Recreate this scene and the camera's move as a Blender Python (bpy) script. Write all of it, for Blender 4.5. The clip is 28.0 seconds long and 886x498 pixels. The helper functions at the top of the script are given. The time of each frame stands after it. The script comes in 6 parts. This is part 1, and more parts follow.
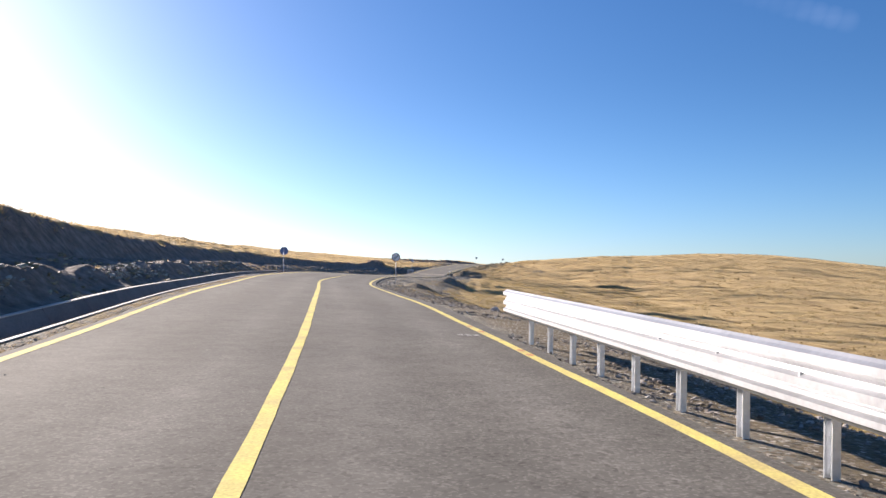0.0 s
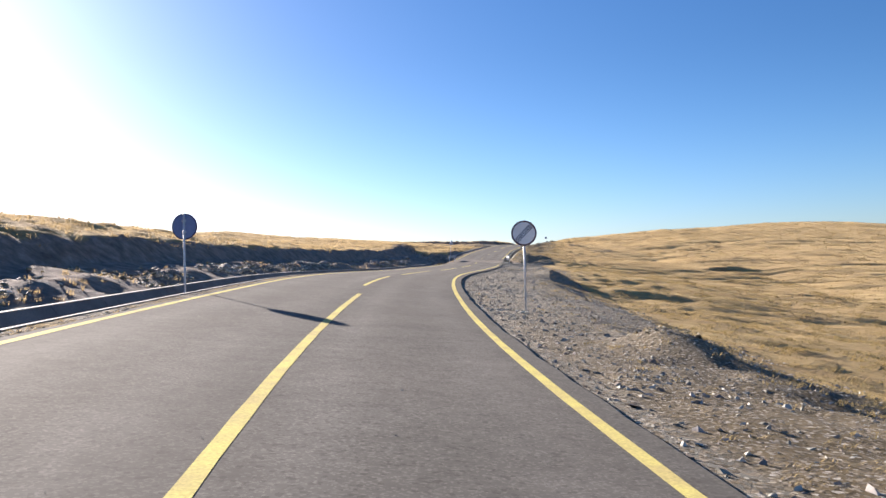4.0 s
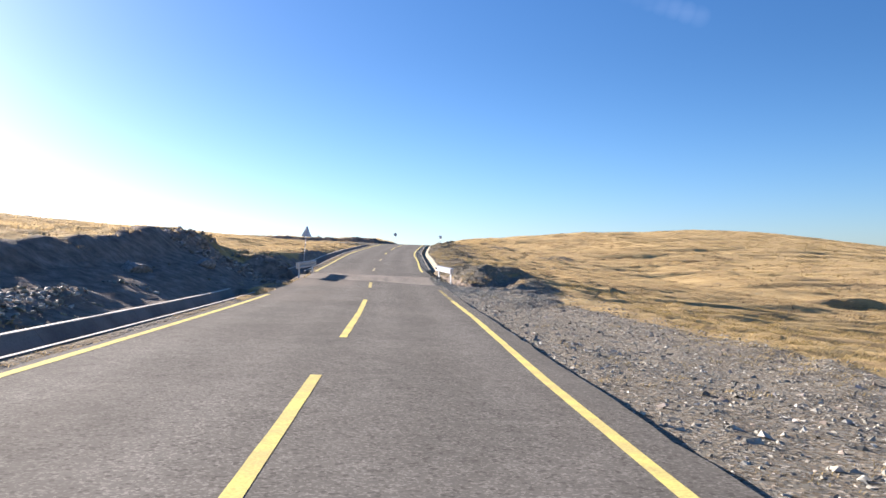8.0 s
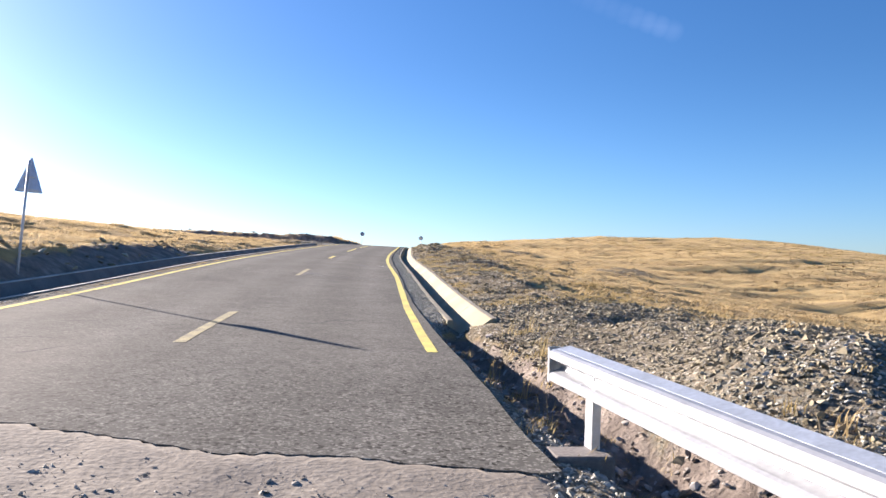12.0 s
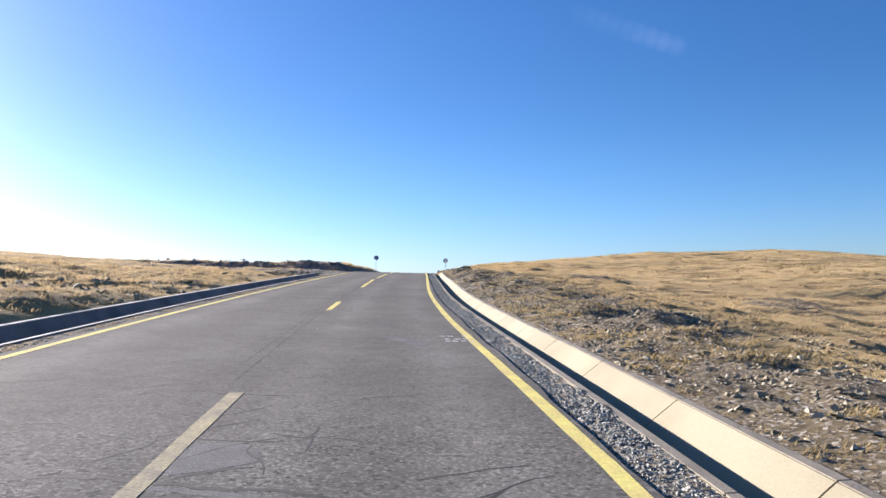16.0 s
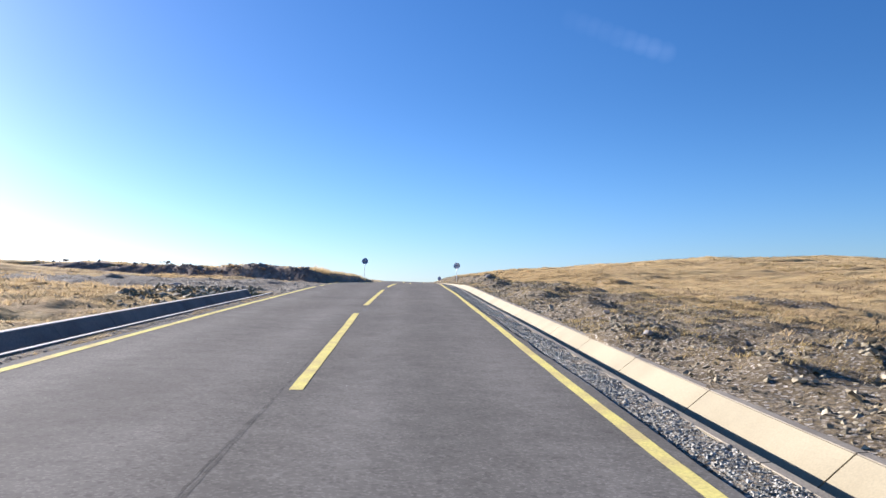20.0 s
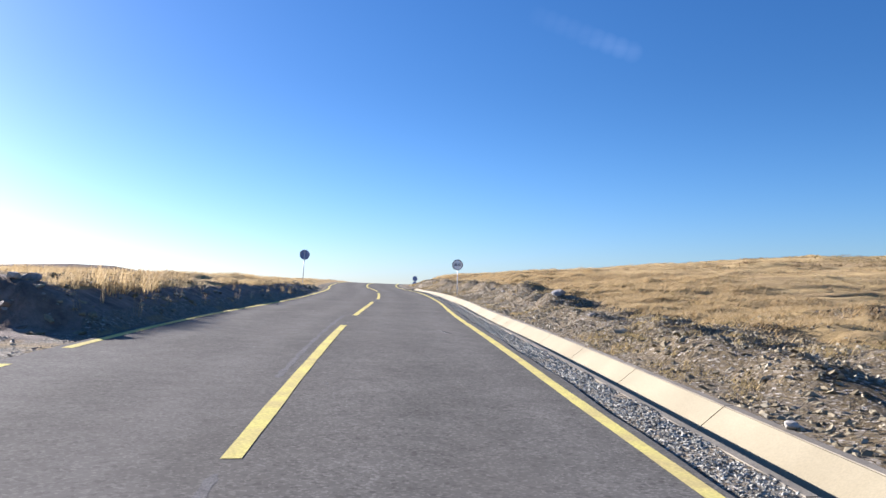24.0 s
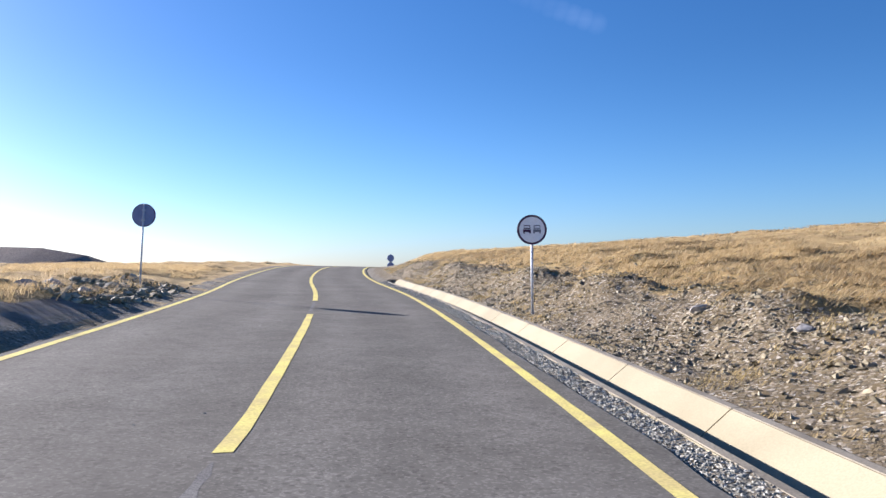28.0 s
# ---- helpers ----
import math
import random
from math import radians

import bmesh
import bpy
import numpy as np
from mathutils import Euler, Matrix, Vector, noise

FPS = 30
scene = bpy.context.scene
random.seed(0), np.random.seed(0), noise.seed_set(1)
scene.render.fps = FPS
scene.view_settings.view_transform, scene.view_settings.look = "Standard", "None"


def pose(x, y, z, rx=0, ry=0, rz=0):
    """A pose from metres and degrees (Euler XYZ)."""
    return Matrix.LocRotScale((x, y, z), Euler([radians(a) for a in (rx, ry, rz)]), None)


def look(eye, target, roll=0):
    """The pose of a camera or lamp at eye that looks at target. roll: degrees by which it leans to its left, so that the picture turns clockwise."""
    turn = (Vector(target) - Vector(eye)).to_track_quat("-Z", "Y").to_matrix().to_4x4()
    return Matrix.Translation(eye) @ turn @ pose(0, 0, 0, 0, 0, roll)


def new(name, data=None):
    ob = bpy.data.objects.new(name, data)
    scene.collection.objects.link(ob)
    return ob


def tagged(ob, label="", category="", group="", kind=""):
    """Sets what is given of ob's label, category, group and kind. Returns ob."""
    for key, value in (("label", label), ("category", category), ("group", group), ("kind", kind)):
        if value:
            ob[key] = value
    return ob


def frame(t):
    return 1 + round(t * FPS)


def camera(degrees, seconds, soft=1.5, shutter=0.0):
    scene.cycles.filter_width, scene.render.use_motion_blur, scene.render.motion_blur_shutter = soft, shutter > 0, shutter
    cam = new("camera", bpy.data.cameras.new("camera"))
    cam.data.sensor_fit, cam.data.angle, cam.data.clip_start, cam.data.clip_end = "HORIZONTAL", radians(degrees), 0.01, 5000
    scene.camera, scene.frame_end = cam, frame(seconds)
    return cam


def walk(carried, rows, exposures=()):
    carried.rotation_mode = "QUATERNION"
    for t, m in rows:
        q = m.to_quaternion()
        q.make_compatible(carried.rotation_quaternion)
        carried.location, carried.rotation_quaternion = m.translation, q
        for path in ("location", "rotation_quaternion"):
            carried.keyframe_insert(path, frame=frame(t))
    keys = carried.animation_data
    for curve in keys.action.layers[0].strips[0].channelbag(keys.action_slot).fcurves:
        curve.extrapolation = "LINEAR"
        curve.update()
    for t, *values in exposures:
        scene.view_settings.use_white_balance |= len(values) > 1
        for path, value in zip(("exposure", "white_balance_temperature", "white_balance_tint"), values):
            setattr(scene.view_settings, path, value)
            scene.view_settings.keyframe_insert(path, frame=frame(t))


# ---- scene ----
cam = camera(59.90, 28.0)
ROWS = [
    (0.0, 0.003, 0.001, 1.197, -0.00, 2.87, -0.71),
    (0.5, -0.416, 4.299, 1.339, 2.40, 3.03, -0.61),
    (1.0, -0.985, 8.433, 1.563, 4.10, 3.32, -0.29),
    (1.5, -1.614, 12.576, 1.796, 4.58, 3.20, -0.07),
    (2.0, -2.346, 17.009, 2.023, 4.60, 2.86, 0.14),
    (2.5, -3.074, 21.547, 2.205, 4.23, 2.38, 0.62),
    (3.0, -3.607, 25.893, 2.321, 3.51, 2.02, 1.01),
    (3.5, -4.228, 30.582, 2.392, 2.38, 1.51, 1.36),
    (5.5, -6.568, 56.418, 2.989, -3.33, 1.90, 0.55),
    (6.0, -6.358, 62.566, 3.169, -4.31, 2.05, 0.38),
    (6.5, -6.257, 68.634, 3.313, -5.90, 1.84, 0.27),
    (7.0, -5.963, 74.954, 3.438, -7.51, 1.71, -0.07),
    (7.5, -5.455, 81.644, 3.576, -8.86, 1.74, -0.48),
    (8.0, -4.900, 88.626, 3.697, -9.40, 1.56, -0.31),
    (8.5, -4.329, 95.060, 3.797, -9.88, 1.45, -0.01),
    (9.0, -3.630, 101.044, 3.929, -10.61, 1.27, -0.03),
    (9.5, -2.949, 106.309, 3.963, -11.20, 1.32, 0.56),
    (10.0, -2.403, 110.621, 4.039, -12.16, 2.21, 0.08),
    (10.5, -1.823, 114.410, 4.169, -12.85, 1.55, -0.18),
    (11.0, -1.367, 117.236, 4.262, -13.22, 1.62, -0.37),
    (11.5, -1.073, 119.368, 4.307, -12.94, 1.98, -0.44),
    (12.0, -0.846, 121.049, 4.358, -11.54, 2.06, -1.44),
    (12.5, -0.703, 122.806, 4.405, -9.62, 3.51, -0.61),
    (13.0, -0.578, 124.390, 4.469, -7.61, 4.07, 0.39),
    (13.5, -0.491, 125.921, 4.637, -5.80, 3.74, 0.60),
    (15.5, 0.080, 134.957, 5.134, -9.33, 3.64, 0.25),
    (16.0, 0.321, 137.617, 5.291, -10.66, 3.62, 0.32),
    (16.5, 0.616, 140.410, 5.423, -10.89, 3.62, 0.27),
    (17.0, 0.884, 143.034, 5.583, -10.59, 4.50, 0.38),
    (17.5, 1.139, 145.700, 5.737, -9.74, 3.52, -0.00),
    (18.0, 1.359, 148.484, 5.881, -9.31, 3.52, -0.37),
    (18.5, 1.609, 151.217, 6.025, -9.39, 3.53, -0.32),
    (19.0, 1.894, 154.037, 6.157, -10.00, 3.69, -0.30),
    (19.5, 2.227, 157.025, 6.315, -10.69, 3.81, -0.16),
    (20.0, 2.613, 160.142, 6.471, -11.49, 3.91, -0.15),
    (20.5, 3.061, 163.211, 6.652, -12.40, 3.90, 0.12),
    (22.5, 5.123, 176.783, 7.397, -13.66, 3.89, -0.72),
    (23.0, 5.732, 180.535, 7.591, -13.67, 3.91, -0.43),
    (23.5, 6.305, 184.384, 7.820, -13.87, 3.76, -0.58),
    (24.0, 6.937, 188.412, 8.017, -14.12, 3.52, -0.86),
    (24.5, 7.595, 192.425, 8.214, -14.32, 3.03, -0.92),
    (25.0, 8.274, 196.352, 8.382, -14.38, 2.62, -0.83),
    (25.5, 8.925, 199.981, 8.502, -14.50, 2.48, -0.68),
    (26.0, 9.578, 203.587, 8.610, -14.70, 2.29, -0.60),
    (26.5, 10.218, 206.838, 8.710, -15.36, 2.05, -0.45),
    (27.0, 10.858, 209.744, 8.817, -15.86, 1.87, -0.07),
    (27.5, 11.454, 212.460, 8.866, -16.15, 1.74, 0.13),
    (28.0, 11.917, 214.440, 8.924, -16.39, 1.65, 0.37),
]
walk(cam, [(t, pose(x, y, z, 90 + pitch, roll, yaw)) for t, x, y, z, yaw, pitch, roll in ROWS], [(0, 1.66, 6050, 20), (3, 1.70, 6050, 20), (6.5, 1.85, 6050, 20), (8, 1.9, 6000, 20), (9.2, 1.92, 6000, 20), (10, 2.08, 6000, 20), (11.2, 2.08, 6000, 20), (12, 1.97, 5950, 20), (13.4, 1.94, 5880, 20), (16.5, 1.72, 5600, 20), (28, 1.72, 5500, 20)])

# ---- light: low morning sun ahead and to the left, clear sky ----
SUN_AZ, SUN_EL = 37.4, 17.0          # degrees to the left of +y, degrees up
sun_dir = Vector((-math.sin(radians(SUN_AZ)) * math.cos(radians(SUN_EL)), math.cos(radians(SUN_AZ)) * math.cos(radians(SUN_EL)), math.sin(radians(SUN_EL))))
world = bpy.data.worlds.new("clear_sky")
scene.world = world
world.use_nodes = True
wn, wl = world.node_tree.nodes, world.node_tree.links
wn.clear()
sky = wn.new("ShaderNodeTexSky")
sky.sky_type, sky.sun_disc = "NISHITA", False
sky.sun_elevation, sky.sun_rotation = radians(SUN_EL), radians(-SUN_AZ)
sky.altitude, sky.air_density, sky.dust_density, sky.ozone_density = 600, 1.15, 0.95, 6.0
wbg, wout = wn.new("ShaderNodeBackground"), wn.new("ShaderNodeOutputWorld")
wbg.inputs["Strength"].default_value = 0.042
wtc = wn.new("ShaderNodeTexCoord")


def sky_axis(az, el):
    """Degrees away from a direction, as seen across the sky."""
    d = wn.new("ShaderNodeVectorMath")
    d.operation = "DOT_PRODUCT"
    d.inputs[1].default_value = (-math.sin(radians(az)) * math.cos(radians(el)), math.cos(radians(az)) * math.cos(radians(el)), math.sin(radians(el)))
    wl.new(wtc.outputs["Generated"], d.inputs[0])
    return d.outputs["Value"]


def sky_math(op, a, b_, c_=None):
    m_ = wn.new("ShaderNodeMath")
    m_.operation = op
    for k_, v_ in enumerate((a, b_, c_)):
        if v_ is None:
            continue
        if isinstance(v_, (int, float)):
            m_.inputs[k_].default_value = v_
        else:
            wl.new(v_, m_.inputs[k_])
    return m_.outputs[0]


# a wisp of high cirrus: long axis falling to the right
wmap, wnoise = wn.new("ShaderNodeMapping"), wn.new("ShaderNodeTexNoise")
wmap.inputs["Rotation"].default_value, wmap.inputs["Scale"].default_value = (0, radians(-20), 0), (9, 9, 34)
wnoise.inputs["Scale"].default_value, wnoise.inputs["Detail"].default_value = 1.0, 5
wl.new(wtc.outputs["Generated"], wmap.inputs["Vector"])
wl.new(wmap.outputs["Vector"], wnoise.inputs["Vector"])
lobe = 0.0
for step_ in range(9):
    spot = sky_math("MULTIPLY", sky_math("SUBTRACT", sky_axis(-21.1 - step_ * 0.85, 20.3 - step_ * 0.34), 0.99990), 1 / 0.00010)
    lobe = sky_math("MAXIMUM", sky_math("MULTIPLY", spot, (0.2, 0.3, 0.4, 0.5, 0.6, 0.75, 0.85, 0.8, 0.5)[step_]), lobe)
wisp = sky_math("MULTIPLY", lobe, sky_math("MAXIMUM", sky_math("SUBTRACT", wnoise.outputs["Fac"], 0.28), 0.0))
wadd = wn.new("ShaderNodeMix")
wadd.data_type, wadd.blend_type = "RGBA", "ADD"
wadd.inputs["B"].default_value = (1.5, 1.5, 1.5, 1)
wl.new(sky_math("MULTIPLY", wisp, 1.0), wadd.inputs["Factor"])
wl.new(sky.outputs["Color"], wadd.inputs["A"])
# thin haze: paler towards the horizon, all round
wsep = wn.new("ShaderNodeSeparateXYZ")
wl.new(wtc.outputs["Generated"], wsep.inputs["Vector"])
low = sky_math("MAXIMUM", sky_math("SUBTRACT", 1.0, sky_math("MULTIPLY", sky_math("MAXIMUM", wsep.outputs["Z"], 0.0), 3.6)), 0.0)
gain = sky_math("MULTIPLY_ADD", sky_math("POWER", low, 1.6), 0.46, 0.90)
whaze = wn.new("ShaderNodeVectorMath")
whaze.operation = "SCALE"
wl.new(wadd.outputs["Result"], whaze.inputs[0])
wl.new(gain, whaze.inputs["Scale"])
# thin mountain air: a deeper blue
wsat = wn.new("ShaderNodeHueSaturation")
wsat.inputs["Saturation"].default_value, wsat.inputs["Value"].default_value = 1.08, 1.05
wl.new(whaze.outputs["Vector"], wsat.inputs["Color"])
wl.new(wsat.outputs["Color"], wbg.inputs["Color"])
wl.new(wbg.outputs["Background"], wout.inputs["Surface"])
lamp = bpy.data.lights.new("sun", "SUN")
lamp.energy, lamp.angle, lamp.color = 5.0, radians(0.6), (1.0, 0.88, 0.69)
sun = new("sun", lamp)
sun.matrix_world = look(sun_dir * 300, (0, 0, 0))


# ---- numeric helpers ----
def glide(table, y):
    """Smooth curve through (y, value) knots, straight beyond its ends."""
    k, v = np.array([a for a, _ in table], float), np.array([b for _, b in table], float)
    y = np.asarray(y, float)
    m = np.gradient(v, k)
    i = np.clip(np.searchsorted(k, y, side="right") - 1, 0, len(k) - 2)
    h = k[i + 1] - k[i]
    s = np.clip((y - k[i]) / h, 0, 1)
    out = (2 * s**3 - 3 * s**2 + 1) * v[i] + (s**3 - 2 * s**2 + s) * h * m[i] + (3 * s**2 - 2 * s**3) * v[i + 1] + (s**3 - s**2) * h * m[i + 1]
    return out + np.where(y < k[0], (y - k[0]) * m[0], 0) + np.where(y > k[-1], (y - k[-1]) * m[-1], 0)


def rough(x, y, seed=0):
    """Value noise, about -1 to 1."""
    x, y = np.asarray(x, float) + seed * 17.3, np.asarray(y, float) - seed * 9.1
    xi, yi = np.floor(x), np.floor(y)
    fx, fy = x - xi, y - yi
    fx, fy = fx * fx * (3 - 2 * fx), fy * fy * (3 - 2 * fy)

    def h(a, b):
        v = np.sin(a * 127.1 + b * 311.7 + seed * 74.7) * 43758.5453
        return (v - np.floor(v)) * 2 - 1
    return (h(xi, yi) * (1 - fx) + h(xi + 1, yi) * fx) * (1 - fy) + (h(xi, yi + 1) * (1 - fx) + h(xi + 1, yi + 1) * fx) * fy


def fbm(x, y, seed=0, octaves=4):
    out, amp = 0, 1.0
    for o in range(octaves):
        out = out + amp * rough(x * 2**o, y * 2**o, seed + o)
        amp *= 0.5
    return out


def step(a, b, v):
    s = np.clip((np.asarray(v, float) - a) / (b - a), 0, 1)
    return s * s * (3 - 2 * s)


# ---- plan: the road's line, height and bank; u runs across it, to the right ----
LINE = [(-60, 8.6), (-20, 2.35), (-5.0, 0.24), (10.0, -1.78), (25.0, -4.06), (40.0, -6.3), (55.0, -7.43), (70.0, -7.6), (85.0, -6.12), (100.0, -4.55), (115.0, -3.13), (130.0, -1.83), (145.0, -0.17), (160.0, 1.67), (175.0, 3.99), (190.0, 6.4), (205.0, 9.04), (220.0, 12.05), (235.0, 14.43), (245.0, 15.48), (251.0, 16.25), (257.0, 17.2), (263.0, 18.35), (270.0, 20.0), (280, 22.9), (295, 28.5), (340, 49), (500, 125)]
RISE = [(-60, -2.0), (-20, -0.7), (0.0, 0.1), (8.0, 0.41), (17.0, 0.83), (26.0, 1.07), (37.0, 1.36), (50.0, 1.68), (64.0, 2.07), (76.0, 2.31), (89.0, 2.44), (102.0, 2.63), (112.0, 2.84), (121.0, 3.16), (127.0, 3.49), (134.0, 3.84), (145.0, 4.5), (160.0, 5.3), (180.0, 6.39), (200.0, 7.35), (214.0, 7.7), (230.0, 8.14), (250.0, 8.68), (270.0, 9.28), (282, 9.35), (296, 9.1), (330, 7.6), (420, 3.0), (500, 2.0), (560, 2.0)]
BANK = [(-60, -0.01), (0.0, -0.005), (15.0, 0.032), (35.0, 0.08), (60.0, 0.085), (80.0, 0.04), (100.0, 0.04), (125.0, 0.018), (160.0, 0.02), (200.0, 0.021), (225.0, 0.024), (250.0, 0.024), (500, 0.0)]
EDGE_L, EDGE_R = -2.87, 2.61         # yellow edge lines
ASPH_L = -3.05                       # left edge of the asphalt


def xc(y):
    return glide(LINE, y)


def zroad(u, y):
    return glide(RISE, y) - glide(BANK, y) * (np.clip(u, -5, 5) - 0.85)


def line_mid(y):
    return np.interp(y, [0, 6, 12, 20, 60, 87, 97, 106, 130, 142, 160, 167, 172, 176.5, 179.3, 185, 190, 198, 203, 206, 217, 220, 230, 240], [-0.08, -0.06, -0.03, 0.01, 0.02, -0.01, -0.015, 0.04, 0.0, 0.04, 0.0, -0.01, -0.08, -0.15, -0.12, -0.09, -0.07, 0.0, 0.03, 0.05, -0.03, 0.075, 0.02, 0.0])


def line_right(y):
    return np.interp(y, [0, 6, 10, 14, 23, 50, 66, 79, 87, 97, 106, 117, 120, 129, 134, 138, 142, 148, 152, 160, 170, 187, 195, 203, 222, 228, 240], [2.70, 2.71, 2.64, 2.52, 2.50, 2.57, 2.62, 2.51, 2.50, 2.49, 2.62, 2.60, 2.62, 2.61, 2.61, 2.65, 2.665, 2.57, 2.53, 2.56, 2.57, 2.67, 2.56, 2.55, 2.56, 2.57, 2.6])


def asphalt_right(y):
    return np.interp(y, [0, 30, 60, 106, 119, 127, 135, 200, 217, 240], [2.90, 2.84, 2.88, 2.97, 2.95, 2.87, 2.76, 2.73, 2.83, 2.76])


def at(u, y, up=0.0):
    """A point of the plan on the road's level."""
    return Vector((float(xc(y) + u), float(y), float(zroad(u, y)) + up))


LEFT_D = [3.0, 3.3, 3.42, 4.2, 4.6, 5.2, 5.8, 7.1, 8, 12, 20, 45, 90, 200, 3000]
LEFT_H = {
    -60: [-0.07, -0.015, -0.01, 0.03, 0.12, 0.58, 0.54, 0.85, 2.05, 2.75, 4.1, 9, 14.5, 17.92, 5],
    18: [-0.07, -0.015, -0.01, 0.03, 0.12, 0.58, 0.54, 0.85, 2.05, 2.75, 4.1, 9, 14.5, 17.92, 5],
    32: [-0.07, -0.015, -0.01, 0.03, 0.12, 0.52, 0.47, 0.7, 1.58, 2.25, 3.2, 7.19, 12.58, 15, 5],
    55: [-0.07, -0.015, -0.01, 0.03, 0.12, 0.38, 0.42, 0.62, 1.4, 2.35, 3.05, 5.97, 10.94, 12.98, 5],
    85: [-0.07, -0.015, -0.01, 0.03, 0.1, 0.34, 0.4, 0.62, 1.4, 2.1, 2.3, 3.98, 7.53, 10, 5],
    104: [-0.07, -0.015, -0.01, 0.03, 0.1, 0.32, 0.42, 0.75, 1.45, 1.8, 2.15, 4.1, 7.2, 9.7, 5],
    112: [-0.07, -0.015, -0.01, 0.03, 0.15, 0.42, 0.6, 0.95, 1.55, 1.9, 2.17, 4.19, 6.94, 9.56, 5],
    118: [-0.07, -0.015, -0.02, 0.0, 0.12, 0.42, 0.75, 1.2, 1.95, 2.0, 2.15, 4.19, 6.94, 9.2, 5],
    122.5: [-0.07, -0.1, -0.15, -0.15, 0.0, 0.3, 0.65, 1.1, 1.95, 2.0, 2.05, 4.15, 6.9, 9.05, 5],
    124.6: [-0.07, -0.2, -0.5, -0.6, -0.5, -0.2, 0.15, 1.0, 2.0, 2.1, 2.0, 4.1, 6.85, 9.02, 5],
    126.2: [-0.07, -0.2, -0.6, -0.8, -0.75, -0.6, -0.3, 0.7, 1.9, 2.05, 1.9, 4.04, 6.81, 9.02, 5],
    127.4: [-0.07, -0.2, -0.5, -0.6, -0.5, -0.4, -0.1, 0.65, 1.7, 1.85, 1.85, 4.0, 6.7, 8.8, 5],
    129: [-0.07, -0.015, -0.01, 0.03, 0.32, 0.68, 0.8, 0.9, 1.35, 1.5, 1.82, 3.94, 6.51, 8.52, 5],
    131.5: [-0.07, -0.015, -0.01, 0.03, 0.32, 0.67, 0.78, 0.86, 0.92, 1.16, 1.8, 3.85, 6.4, 8.4, 5],
    137: [-0.07, -0.015, -0.01, 0.03, 0.32, 0.66, 0.76, 0.84, 0.9, 1.12, 1.78, 3.7, 6.2, 8.2, 5],
    142: [-0.07, -0.015, -0.01, 0.03, 0.28, 0.54, 0.62, 0.68, 0.76, 1.08, 1.72, 3.54, 6.01, 8.02, 5],
    150: [-0.07, -0.015, -0.01, 0.03, 0.2, 0.4, 0.46, 0.52, 0.6, 1.05, 1.5, 3.8, 5.1, 7.0, 5],
    160: [-0.07, -0.015, -0.01, 0.03, 0.1, 0.22, 0.28, 0.36, 0.45, 1.07, 1.27, 4.13, 4, 5.89, 5],
    183: [-0.07, -0.015, -0.01, 0.03, 0.05, 0.1, 0.15, 0.2, 0.25, 0.34, 0.84, 2.89, 2.16, 3.55, 5],
    187: [-0.07, -0.05, -0.05, -0.04, -0.02, 0.0, 0.03, 0.06, 0.08, 0.09, 0.54, 2.49, 1.46, 2.55, 5],
    198: [-0.07, -0.05, -0.05, -0.03, 0, 0.03, 0.07, 0.12, 0.15, 0.14, 0.54, 2.49, 1.46, 2.55, 5],
    200.5: [-0.07, -0.05, -0.05, -0.03, 0.02, 0.06, 0.1, 0.14, 0.17, 0.2, 0.56, 2.0, 1.6, 2.7, 5],
    201.0: [-0.07, 0.0, 0.08, 0.5, 0.66, 0.74, 0.78, 0.8, 0.82, 0.84, 1.12, 1.9, 1.9, 3, 5],
    222: [-0.07, 0.0, 0.07, 0.42, 0.54, 0.6, 0.63, 0.65, 0.68, 0.6, 0.6, 0.6, 0.4, 1, 5],
    236: [-0.07, -0.02, 0, 0.1, 0.2, 0.32, 0.4, 0.46, 0.5, 0.5, 0.4, -0.5, -2, -4, -10],
    260: [-0.07, -0.02, 0, 0.05, 0.1, 0.14, 0.18, 0.2, 0.2, 0.2, 0.1, -1, -4, -9, -20],
    500: [-0.07, -0.02, 0, 0.05, 0.1, 0.14, 0.18, 0.2, 0.2, 0.2, 0.1, -1, -4, -9, -20],
}
RIGHT_D = [2.6, 2.85, 3.0, 3.8, 4.4, 5.5, 7, 9, 12, 16, 24, 34]
